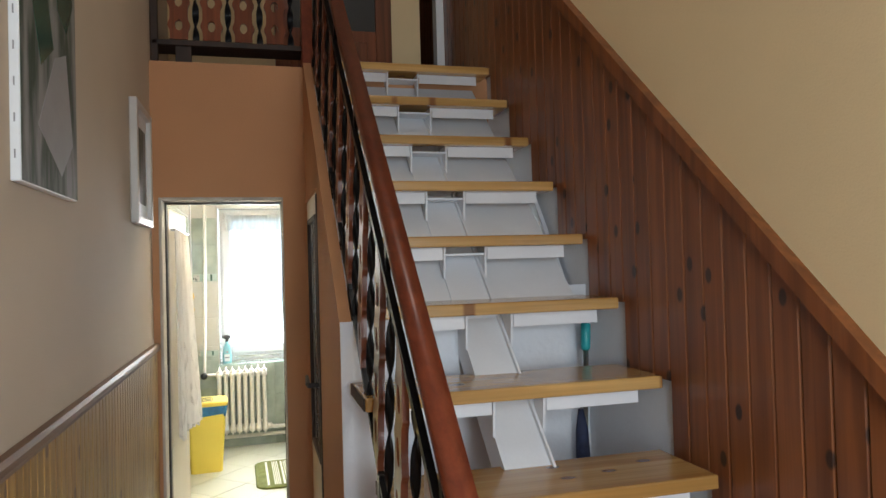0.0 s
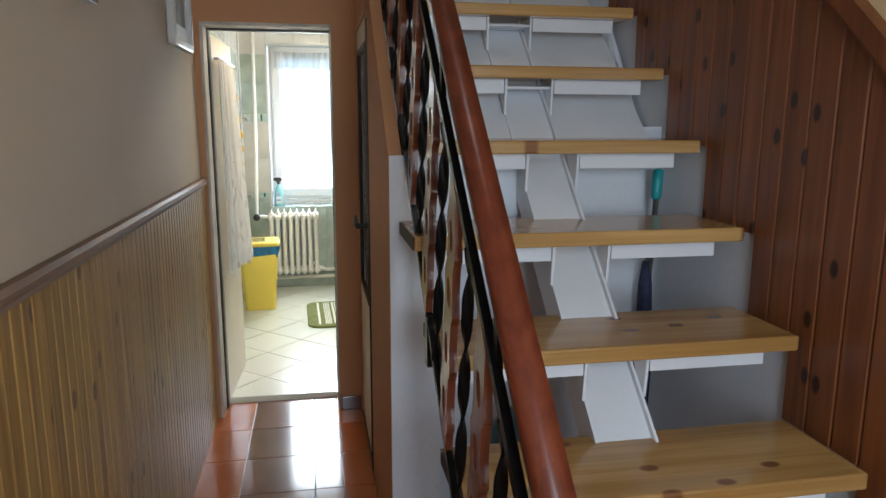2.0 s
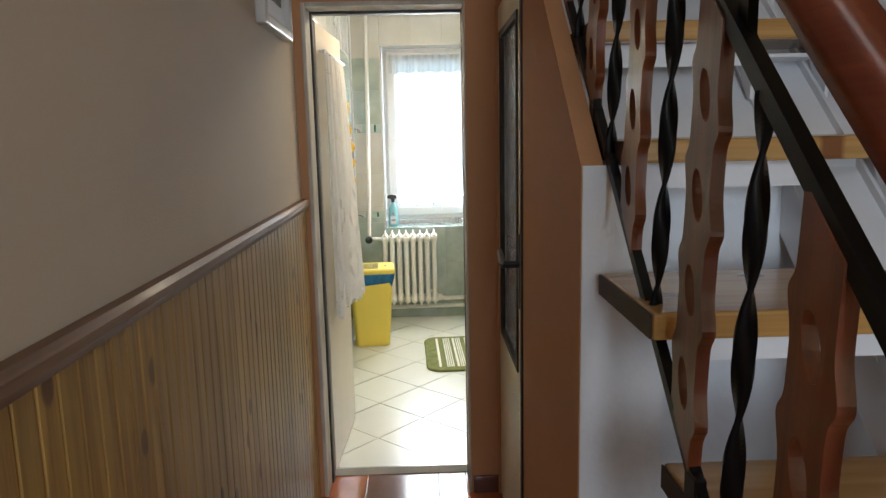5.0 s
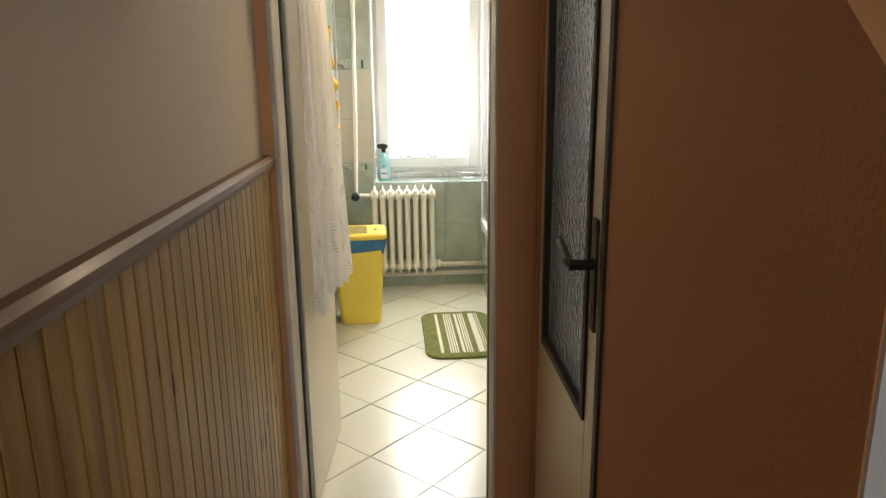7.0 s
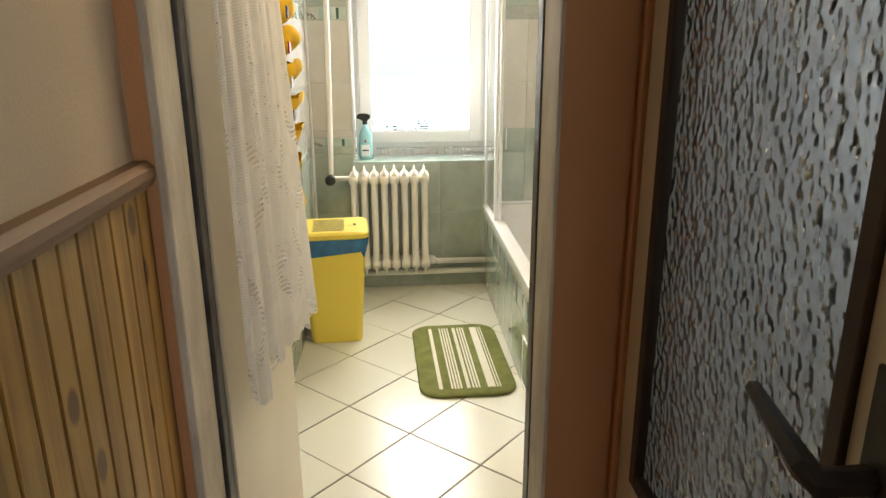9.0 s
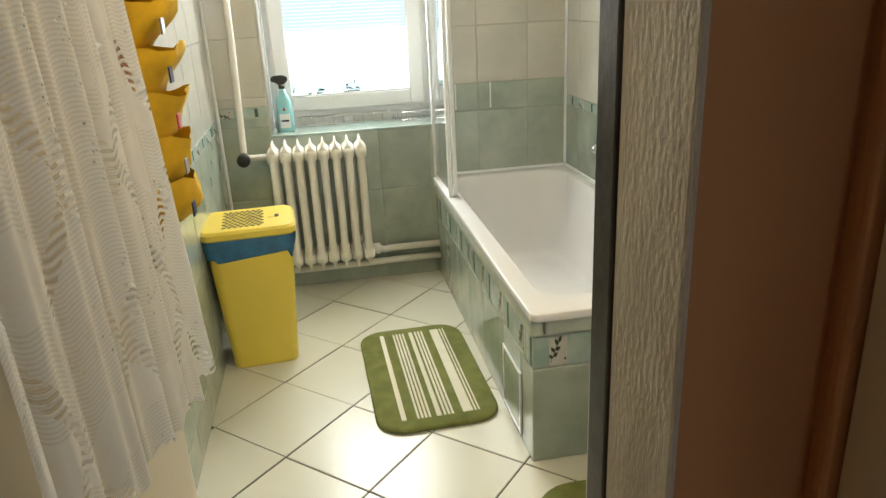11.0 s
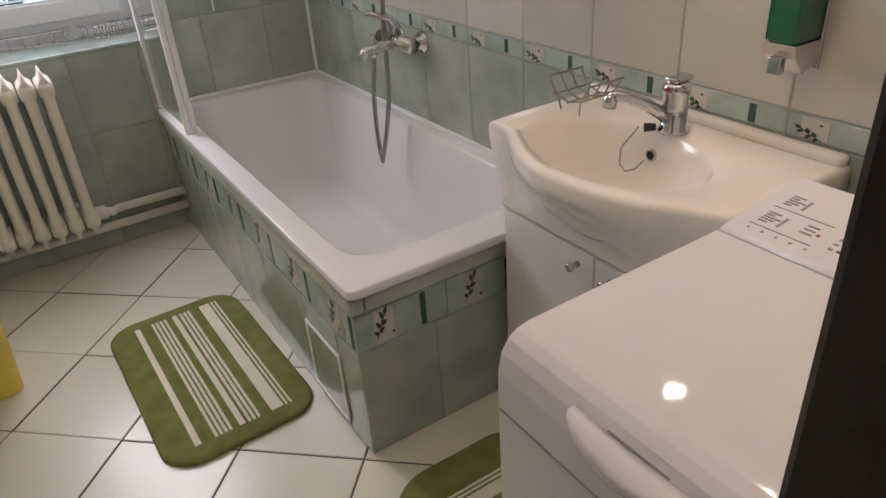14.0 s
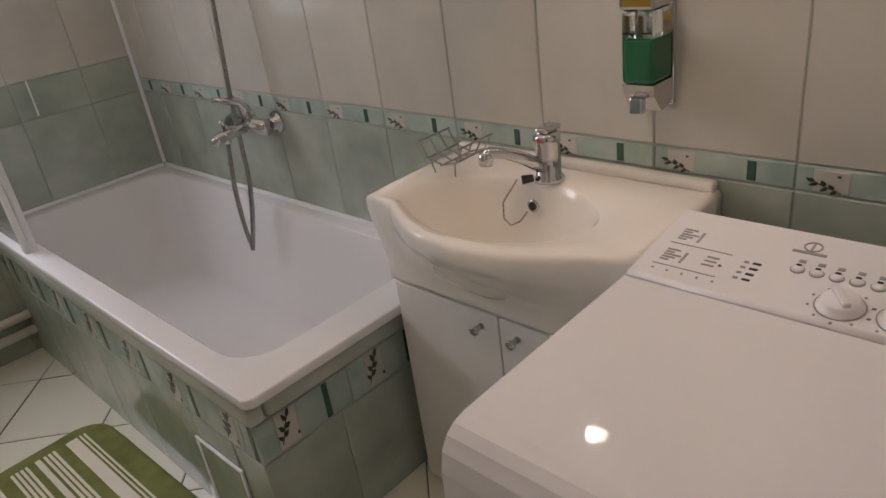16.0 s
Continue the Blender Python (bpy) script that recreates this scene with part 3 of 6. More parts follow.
def carved_board(y0, z0, height, width, thick):
    """An upright board with wavy edges and oval holes, cut as a grid of strips."""
    b = bmesh.new()
    n = 90
    nodes = [(0.075 + 0.1275 * i) / height for i in range(int((height - 0.1) / 0.1275) + 1)]

    def half(z):
        f = z / height
        wave = 0.0
        for c in nodes:
            d = (f - c) * height
            wave += 0.012 * math.exp(-(d / 0.022) ** 2)
        return width / 2 - 0.012 + wave

    def hole(z):
        f = z / height
        for c in nodes:
            d = (f - c) * height
            if abs(d) < 0.03:
                return 0.019 * math.sqrt(max(0, 1 - (d / 0.03) ** 2))
        return 0.0

    zs = sorted({round(height * i / n, 5) for i in range(n + 1)} | {round(height * c + s * 0.03, 5) for c in nodes for s in (-1, 1) if 0 < height * c + s * 0.03 < height})
    cols = []
    for z in zs:
        h, o = half(z), hole(z)
        cols.append([(-h, z), (-o, z), (o, z), (h, z)])
    for side in (-1, 1):
        grid = [[b.verts.new((side * thick / 2, y0 + p, z0 + q + p * slope)) for p, q in c] for c in cols]
        for a, c in zip(grid, grid[1:]):
            for j in (0, 2):
                b.faces.new((a[j], a[j + 1], c[j + 1], c[j]))
        for a, c, ca, cc in zip(grid, grid[1:], cols, cols[1:]):
            if ca[1][0] > -1e-6 and cc[1][0] > -1e-6:
                b.faces.new((a[1], a[2], c[2], c[1]))
    bmesh.ops.remove_doubles(b, verts=b.verts, dist=1e-5)
    edge = [e for e in b.edges if len(e.link_faces) == 1]
    # close the rims between the two faces
    pairs = {}
    for v in b.verts:
        pairs.setdefault((round(v.co.y, 4), round(v.co.z, 4)), []).append(v)
    for e in edge:
        if e.verts[0].co.x < 0:
            a, c = e.verts
            a2 = [v for v in pairs[(round(a.co.y, 4), round(a.co.z, 4))] if v.co.x > 0]
            c2 = [v for v in pairs[(round(c.co.y, 4), round(c.co.z, 4))] if v.co.x > 0]
            if a2 and c2:
                try:
                    b.faces.new((a, c, c2[0], a2[0]))
                except ValueError:
                    pass
    return b


def twisted_bar(height, r, turns):
    b = bmesh.new()
    loops = []
    n = 96
    for i in range(n + 1):
        z = height * i / n
        a = turns * math.tau * i / n
        wide, thin = r, r * 0.28
        loops.append([(wide * math.cos(a) * c - thin * math.sin(a) * s, wide * math.sin(a) * c + thin * math.cos(a) * s, z) for c, s in ((1, 1), (-1, 1), (-1, -1), (1, -1))])
    return loft(b, loops)


BH = 0.578
board = part("carved_board", carved_board(0, 0, BH, 0.1, 0.018), BOARDWOOD, rail)
bar = part("twisted_bar", twisted_bar(BH, 0.0125, 1.9), BLACK, rail, smooth=True)
LEAN = math.atan((TOPX - BARX) / 0.6)
first = True
y = 1.748 - 0.2725 * 3
while y < RY1 - 0.05:
    for src, dy in ((board, 0.0), (bar, 0.136)):
        if y + dy > RY1 - 0.05:
            continue
        ob = src if first else new(src.name.split(".")[0], src.data)
        ob.parent = rail
        ob.location = (BARX, y + dy, stairs_line(y + dy) - 0.078)
        ob.rotation_euler = (0, LEAN, 0)
    first = False
    y += 0.2725
for y in (1.41, 1.953, 2.498, 3.043, 3.588):
    part("post", softened(prism(bmesh.new(), [(y - 0.013, stairs_line(y) + 0.49), (y + 0.013, stairs_line(y) + 0.51), (y + 0.013, stairs_line(y) + 0.64), (y - 0.013, stairs_line(y) + 0.62)], "x", 0.811, 0.823), 0.002), BLACK, rail)
for y in (1.43, 1.975, 2.54, 3.08):
    part("bracket", cube(BARX - 0.01, BARX + 0.006, y - 0.02, y + 0.02, stairs_line(y) - 0.205, stairs_line(y) - 0.07, 0.003), BLACK, rail)

# ---- side door ----
door = holder("door_1", HALLR, DY0, 0, "closed cream door with rippled glass and dark beading", "door")
door.matrix_world = pose(0, 0, 0)
door["kind"] = "structure"
GX, GY0, GY1, GZ0, GZ1 = HALLR + 0.004, 3.322, 3.805, 0.735, 1.89
L0, L1 = 3.225, 3.875
bm = cube(GX, GX + 0.038, L0, GY0, 0.01, DTOP - 0.012, 0.003)
box(bm, GX, GX + 0.038, GY1, L1, 0.01, DTOP - 0.012, 0.003)
box(bm, GX, GX + 0.038, GY0, GY1, 0.01, GZ0, 0.0)
box(bm, GX, GX + 0.038, GY0, GY1, GZ1, DTOP - 0.012, 0.0)
part("leaf", bm, DOORPAINT, door)
for a, bb, c, d in ((GY0, GY0 + 0.025, GZ0, GZ1), (GY1 - 0.025, GY1, GZ0, GZ1), (GY0 + 0.025, GY1 - 0.025, GZ0, GZ0 + 0.025), (GY0 + 0.025, GY1 - 0.025, GZ1 - 0.025, GZ1)):
    part("bead", cube(GX - 0.006, GX + 0.012, a, bb, c, d, 0.003), DARKWOOD, door, "dark wooden glazing bead")
part("pane", cube(GX + 0.016, GX + 0.022, GY0, GY1, GZ0, GZ1), RIPPLED, door, "rippled obscure glass")
part("frame_near", cube(HALLR - 0.006, HALLR + 0.06, DY0, L0 - 0.003, 0, DTOP - 0.03, 0.004), DARKWOOD, door, "dark brown door frame")
part("frame_far", cube(HALLR - 0.006, HALLR + 0.06, L1 + 0.003, L1 + 0.018, 0, DTOP, 0.004), ORANGE, door)
part("frame_top", cube(HALLR - 0.006, HALLR + 0.06, L0 - 0.003, L1 + 0.003, DTOP - 0.01, DTOP - 0.001, 0.002), ORANGE, door)
handle = part("backplate", cube(GX - 0.006, GX, 3.262, 3.298, 0.965, 1.205, 0.003), GREYSEAL, door, "dark metal backplate")
bm = bmesh.new()
tube(bm, [(GX - 0.002, 3.28, 1.108), (GX - 0.03, 3.28, 1.108), (GX - 0.05, 3.281, 1.108), (GX - 0.054, 3.296, 1.111), (GX - 0.052, 3.392, 1.135)], [0.013, 0.0125, 0.0135, 0.0125, 0.008], 6)
part("lever", bm, BLACKPLASTIC, handle, "dark lever handle")
part("keyhole", cube(GX - 0.0075, GX - 0.005, 3.276, 3.284, 1.0, 1.028), BLACKPLASTIC, handle)

# White linings added behind the door so its rippled glass looks lighter.
structure("wall_pantry", prism(bmesh.new(), [(2.78, 0), (BACK - 0.004, 0), (BACK - 0.004, 2.0), (3.2, 2.0), (2.78, SOFF(2.78) - 0.06)], "x", RIGHT - 0.03, RIGHT - 0.012), WHITEWALL, "added white lining inside the pantry, lightening the rippled glass")
structure("wall_pantry_end", cube(HALLR + 0.12, RIGHT - 0.032, BACK - 0.016, BACK - 0.004, 0, 2.0), WHITEWALL, "added white end lining inside the pantry, lightening the rippled glass")

# daylight in the pantry behind the glazed door
pw = holder("window_2", 0, 0, 0, "small bright pantry window behind the rippled glass", "window")
pw["kind"] = "structure"
part("pane", cube(RIGHT - 0.04, RIGHT - 0.031, 3.2, 3.7, 1.2, 1.8), OUTSIDE, pw)
for a, c, p, q in ((3.17, 3.2, 1.17, 1.83), (3.7, 3.73, 1.17, 1.83), (3.2, 3.7, 1.17, 1.2), (3.2, 3.7, 1.8, 1.83)):
    part("window_frame", cube(RIGHT - 0.055, RIGHT - 0.031, a, c, p, q, 0.003), PVC, pw)

# ---- bathroom door, open, with a lace curtain ----
bdoor = holder("door_2", 0.016, BACK2 + 0.015, 0, "open cream bathroom door leaf hung with a lace curtain", "door", rz=-0)
bdoor["kind"] = "structure"
bdoor.matrix_world = pose(0.016, BACK2 + 0.008, 0, 0, 0, -3)
part("leaf", cube(-0.036, 0.0, 0.0, 0.60, FLOOR + 0.01, 1.98, 0.003), DOORPAINT, bdoor)

# ---- bathroom floor tiles, laid on the diagonal ----
bath_floor = bpy.data.objects["floor_bath"]
S, DG, GR = 0.3260, 0.4645, radians(2.4)
for i in range(-8, 9):
    for j in range(-8, 9):
        px, py = (i - j) * DG / 2, DG / 2 + (i + j) * DG / 2
        cx, cy = 0.385 + px * math.cos(GR) - py * math.sin(GR), 5.135 + px * math.sin(GR) + py * math.cos(GR)
        if BL - 0.2 < cx < BR + 0.2 and BACK2 - 0.2 < cy < BF + 0.2:
            corner = Vector((cx + DG / 2 * math.sin(GR), cy - DG / 2 * math.cos(GR), FLOOR - 0.005))
            inside = all(BL + 0.02 < cx + a < BR - 0.02 and 4.13 < cy + b < BF - 0.02 for a, b in ((DG / 2, 0), (-DG / 2, 0), (0, DG / 2), (0, -DG / 2)))
            if inside:
                lay(bath_floor, "tile", FLOORTILE, S, S, 0.005, Matrix.Translation(corner) @ pose(0, 0, 0, 0, 0, 47.4))
            else:
                # cut tile at a wall
                b = bmesh.new()
                h = DG / 2 - 0.0032
                vs = [b.verts.new((cx + a, cy + c, FLOOR - 0.005)) for a, c in [(p * math.cos(GR) - q * math.sin(GR), p * math.sin(GR) + q * math.cos(GR)) for p, q in ((h, 0), (0, h), (-h, 0), (0, -h))]]
                b.faces.new(vs)
                for co, no in (((BL, 0, 0), (-1, 0, 0)), ((BR, 0, 0), (1, 0, 0)), ((0, BF, 0), (0, 1, 0)), ((0, 4.125, 0), (0, -1, 0))):
                    bmesh.ops.bisect_plane(b, geom=b.verts[:] + b.edges[:] + b.faces[:], plane_co=co, plane_no=no, clear_outer=True)
                if b.faces:
                    up = bmesh.ops.extrude_face_region(b, geom=b.faces[:])
                    bmesh.ops.translate(b, verts=[v for v in up["geom"] if isinstance(v, bmesh.types.BMVert)], vec=(0, 0, 0.005))
                    part("tile", b, FLOORTILE, bath_floor)
                else:
                    b.free()

# ---- bathroom wall tiles ----
TW, B0, B1 = 0.2455, 0.82, 0.868
GREENTOP, SECOND = 0.82, 1.54


def leaf_motif_mesh():
    b = bmesh.new()
    tube(b, [(0.004, 0.010, 0), (0.012, 0.022, 0), (0.018, 0.036, 0), (0.028, 0.05, 0)], 0.0012, 4)
    for px, py, a, l in ((0.010, 0.018, 150, 0.014), (0.012, 0.021, 30, 0.015), (0.016, 0.03, 140, 0.016), (0.018, 0.034, 20, 0.016), (0.024, 0.044, 120, 0.016), (0.027, 0.049, 60, 0.016)):
        ca, sa = math.cos(radians(a)), math.sin(radians(a))
        ring = []
        for u, w in ((0, 0), (0.3, 0.26), (0.6, 0.24), (1, 0), (0.6, -0.24), (0.3, -0.26)):
            ring.append((px + l * (u * ca - w * sa), py + l * (u * sa + w * ca)))
        prism(b, ring, "z", -0.0005, 0.0012)
    prism(b, [(0.044, 0.012), (0.049, 0.012), (0.049, 0.017), (0.044, 0.017)], "z", -0.0005, 0.0012)
    me = bpy.data.meshes.new("leaf_motif")
    b.to_mesh(me)
    b.free()
    me.materials.append(LEAFINK)
    return me


LEAFME = leaf_motif_mesh()


def border(parent, base, length, z, height, start=0.0, leaf_at=0.053, bar_at=0.167, upright=True):
    """A row of border tiles along the local x axis of base (local y up, local z out of the wall)."""
    k = (height - 0.006) / 0.062
    x = start
    while x < length - 0.01:
        a, c = max(x, 0.0), min(x + TW, length)
        if c - a > 0.012:
            lay(parent, "border_tile", AQUATILE, c - a, height, 0.003, base @ pose(a, z, 0))
        m = x + leaf_at
        if m > 0.03 and m < length - 0.03:
            lay(parent, "leaf_tile", PALETILE, 0.056, height - 0.006, 0.0045, base @ pose(m - 0.028, z + 0.003, 0))
            ob = new("leaf_motif", LEAFME)
            ob.parent = parent
            turn = Matrix.Identity(4) if upright else pose(0.052, 0, 0, 0, 0, 90)
            ob.matrix_world = base @ pose(m - 0.026, z + 0.003, 0.0047) @ turn @ Matrix.Diagonal((k if not upright else 1, 1 if not upright else k, 1, 1))
        m = x + bar_at
        if m > 0.01 and m < length - 0.02:
            lay(parent, "bar_tile", DARKGREEN, 0.018, height - 0.008, 0.0045, base @ pose(m, z + 0.004, 0))
        x += TW


def tile_rows(parent, base, spans, rows, holes=()):
    """Tiles over the spans of x, in rows of (z0, z1, material); holes: (x0, x1, z0, z1) left free."""
    for z0, z1, m in rows:
        for x0, x1 in spans:
            pieces = [(x0, x1, z0, z1)]
            for hx0, hx1, hz0, hz1 in holes:
                cut = []
                for a, c, p, q in pieces:
                    if c <= hx0 or a >= hx1 or q <= hz0 or p >= hz1:
                        cut.append((a, c, p, q))
                        continue
                    if a < hx0:
                        cut.append((a, hx0, p, q))
                    if c > hx1:
                        cut.append((hx1, c, p, q))
                    if p < hz0:
                        cut.append((max(a, hx0), min(c, hx1), p, hz0))
                    if q > hz1:
                        cut.append((max(a, hx0), min(c, hx1), hz1, q))
                pieces = cut
            for a, c, p, q in pieces:
                if c - a > 0.012 and q - p > 0.012:
                    lay(parent, "tile", m, c - a, q - p, 0.003, base @ pose(a, p, 0))


def columns(length, offset):
    xs = [0.0]
    x = offset
    while x < length - 0.01:
        if x > 0.01:
            xs.append(x)
        x += TW
    return list(zip(xs, xs[1:] + [length]))


ROWS = [(FLOOR, 0.145, GREENTILE), (0.145, 0.475, GREENTILE), (0.475, B0, GREENTILE), (B1, 1.21, PALETILE), (1.21, SECOND, PALETILE), (SECOND + 0.07, 1.87, GREENTILE), (1.87, 2.12, GREENTILE), (2.12, BC, PALETILE)]
RROWS = [r for r in ROWS[:5]] + [(SECOND, 1.87, PALETILE), (1.87, 2.12, PALETILE), (2.12, BC, PALETILE)]
# right wall: local x runs from the window towards the door, local z out of the wall into the room
right_base = Matrix(((0, 0, -1, BR + 0.001), (-1, 0, 0, BF), (0, 1, 0, 0), (0, 0, 0, 1)))
wr = bpy.data.objects["wall_bath_right"]
length = BF - BACK2 - 0.002
off = (BF - 4.89) % TW
tile_rows(wr, right_base, columns(length, off), RROWS)
border(wr, right_base, length, B0 + 0.001, B1 - B0 - 0.002, off - TW, 0.053, 0.167, False)
# left wall
left_base = Matrix(((0, 0, 1, BL - 0.001), (1, 0, 0, BACK2), (0, 1, 0, 0), (0, 0, 0, 1)))
wl = bpy.data.objects["wall_bath_left"]
tile_rows(wl, left_base, columns(length, 0.1), ROWS)
border(wl, left_base, length, B0 + 0.001, B1 - B0 - 0.002, 0.1 - TW, 0.053, 0.167, False)
border(wl, left_base, length, SECOND + 0.001, 0.068, 0.1 - TW, 0.053, 0.167, False)
# window wall
win_base = Matrix(((1, 0, 0, BL), (0, 0, -1, BF + 0.001), (0, 1, 0, 0), (0, 0, 0, 1)))
ww = bpy.data.objects["wall_bath_window"]
wl_ = BR - BL
tile_rows(ww, win_base, columns(wl_, 0.231), ROWS[:3] + [(B0, 0.95, GREENTILE)] + [(0.95, 1.21, PALETILE)] + ROWS[4:], [(WX0 - BL, WX1 - BL, WZ0 - 0.012, WZ1), (0.0, WX0 - BL, B0, 0.95), (0, WX0 - BL, SECOND, SECOND + 0.07)])
tile_rows(ww, win_base, [(0.0, WX0 - BL)], [(B0, B0 + 0.04, GREENTILE), (B0 + 0.09, 0.95, PALETILE)])
border(ww, win_base, WX0 - BL, B0 + 0.041, 0.048, 0.0, 0.05, 0.17, False)
border(ww, win_base, WX0 - BL, SECOND + 0.001, 0.068, 0.0, 0.05, 0.17, False)
for x in (1.10, 1.27):
    part("corner_bead", cube(BL + x, BL + x + 0.006, BF - 0.005, BF - 0.0025, 0.83, 0.95), PVC, ww)
for bx, by in ((BL + 0.002, BF - 0.014), (BR - 0.014, BF - 0.014)):
    part("corner_bead", cube(bx, bx + 0.012, by, by + 0.011, 0.08 if bx < 0 else 0.53, BC, 0.003), PVC, ww, "white corner sealing strip")
# door wall, bathroom side
we = new("wall_bath_door", None)
tagged(we, "tiled bathroom wall beside the doorway", "wall", kind="structure")
door_base = Matrix(((-1, 0, 0, BR), (0, 0, 1, BACK2 + 0.001), (0, 1, 0, 0), (0, 0, 0, 1)))
tile_rows(we, door_base, columns(BR - OPEN1 - 0.02, 0.1), ROWS)

# ---- window ----
win = holder("window_1", 0, 0, 0, "white plastic window with lowered venetian blind above a tiled sill", "window")
win["kind"] = "structure"
part("window_sill", cube(WX0 - 0.004, WX1 + 0.004, BF - 0.008, WY, WZ0 - 0.012, WZ0, 0.003), AQUATILE, win, "pale blue-green tiled sill")
part("reveal_left", cube(WX0 - 0.001, WX0 + 0.008, BF + 0.002, WY, WZ0, WZ1), PALETILE, win)
part("reveal_right", cube(WX1 - 0.008, WX1 + 0.001, BF + 0.002, WY, WZ0, WZ1), PALETILE, win)
part("reveal_top", cube(WX0, WX1, BF + 0.002, WY, WZ1 - 0.008, WZ1 + 0.001), PALETILE, win)
FX0, FX1, FZ0, FZ1 = WX0 + 0.01, WX1 - 0.01, WZ0 + 0.045, WZ1 - 0.01
for a, c, p, q in ((FX0, FX0 + 0.05, FZ0, FZ1), (FX1 - 0.05, FX1, FZ0, FZ1), (FX0 + 0.05, FX1 - 0.05, FZ0, FZ0 + 0.05), (FX0 + 0.05, FX1 - 0.05, FZ1 - 0.05, FZ1)):
    part("window_frame", cube(a, c, WY, WY + 0.06, p, q, 0.004), PVC, win)
SX0, SX1, SZ0, SZ1 = FX0 + 0.028, FX1 - 0.028, FZ0 + 0.028, FZ1 - 0.03
for a, c, p, q in ((SX0, SX0 + 0.07, SZ0, SZ1), (SX1 - 0.07, SX1, SZ0, SZ1), (SX0 + 0.07, SX1 - 0.07, SZ0, SZ0 + 0.07), (SX0 + 0.07, SX1 - 0.07, SZ1 - 0.07, SZ1)):
    part("sash", cube(a, c, WY - 0.02, WY - 0.001, p, q, 0.005), PVC, win)
pane = part("pane", cube(SX0 + 0.06, SX1 - 0.06, WY + 0.006, WY + 0.01, SZ0 + 0.06, SZ1 - 0.06), CLEAR, win)
pane.visible_shadow = False
part("wall_gap_filler", cube(FX0, FX1, WY + 0.01, WY + 0.05, WZ0 - 0.01, FZ0), PVC, win)
blind = holder("venetian_blind", 0, 0, 0, "white venetian blind with closed thin slats", "blind")
BZ0, BZ1 = SZ0 + 0.075, SZ1 - 0.07
BLINDM = material("white_blind_slat", (0.85, 0.87, 0.88), 0.4, vary=0.03, scale=5)
bt = BLINDM.node_tree
bl_tr, bl_mx = bt.nodes.new("ShaderNodeBsdfTranslucent"), bt.nodes.new("ShaderNodeMixShader")
bl_tr.inputs[0].default_value, bl_mx.inputs[0].default_value = (0.85, 0.93, 1.0, 1), 0.65
bt.links.new(bt.nodes["Principled BSDF"].outputs[0], bl_mx.inputs[1])
bt.links.new(bl_tr.outputs[0], bl_mx.inputs[2])
bt.links.new(bl_mx.outputs[0], bt.nodes["Material Output"].inputs[0])
n = int((BZ1 - BZ0) / 0.016)
slats = {}
for i in range(n):
    lean = 0.3 if i < 6 else 0.8
    if lean not in slats:
        h = 0.009 * lean
        d = 0.008 if lean > 0.5 else 0.0105
        b = prism(bmesh.new(), [(-d, -h), (-d + 0.0006, -h), (d + 0.0006, h), (d, h)], "x", SX0 + 0.068, SX1 - 0.068)
        slats[lean] = bpy.data.meshes.new("slat")
        b.to_mesh(slats[lean])
        b.free()
        slats[lean].materials.append(BLINDM)
    ob = new("slat", slats[lean])
    ob.parent = blind
    ob.matrix_world = pose(0, WY - 0.004, BZ0 + 0.012 + i * 0.016)
part("bottom_rail", cube(SX0 + 0.068, SX1 - 0.068, WY - 0.01, WY + 0.003, BZ0 - 0.006, BZ0 + 0.002, 0.001), PVC, blind)

# scalloped valance at the top of the sash
b = bmesh.new()
VN = 90
top = [b.verts.new((SX0 + 0.02 + (SX1 - SX0 - 0.04) * i / VN, WY - 0.03 + 0.006 * math.sin(i * 0.9), SZ1 - 0.02)) for i in range(VN + 1)]
mid = [b.verts.new((SX0 + 0.02 + (SX1 - SX0 - 0.04) * i / VN, WY - 0.034 + 0.008 * math.sin(i * 0.9 + 0.3), SZ1 - 0.09)) for i in range(VN + 1)]
low = [b.verts.new((SX0 + 0.02 + (SX1 - SX0 - 0.04) * i / VN, WY - 0.036 + 0.009 * math.sin(i * 0.9 + 0.5), SZ1 - 0.15 - 0.02 * abs(math.sin(i * 0.21)))) for i in range(VN + 1)]
for a, c in ((top, mid), (mid, low)):
    for i in range(VN):
        b.faces.new((a[i], a[i + 1], c[i + 1], c[i]))
SHEER = bpy.data.materials.new("white_sheer_cloth")
SHEER.use_nodes = True
tr, mx = SHEER.node_tree.nodes.new("ShaderNodeBsdfTranslucent"), SHEER.node_tree.nodes.new("ShaderNodeMixShader")
mx.inputs[0].default_value = 0.5
SHEER.node_tree.nodes["Principled BSDF"].inputs["Base Color"].default_value = (0.8, 0.83, 0.84, 1)
SHEER.node_tree.nodes["Principled BSDF"].inputs["Roughness"].default_value = 0.9
SHEER.node_tree.links.new(SHEER.node_tree.nodes["Principled BSDF"].outputs[0], mx.inputs[1])
SHEER.node_tree.links.new(tr.outputs[0], mx.inputs[2])
SHEER.node_tree.links.new(mx.outputs[0], SHEER.node_tree.nodes["Material Output"].inputs[0])
ob = part("window_valance", b, SHEER, smooth=True)
tagged(ob, "short white sheer valance across the window top", "curtain")

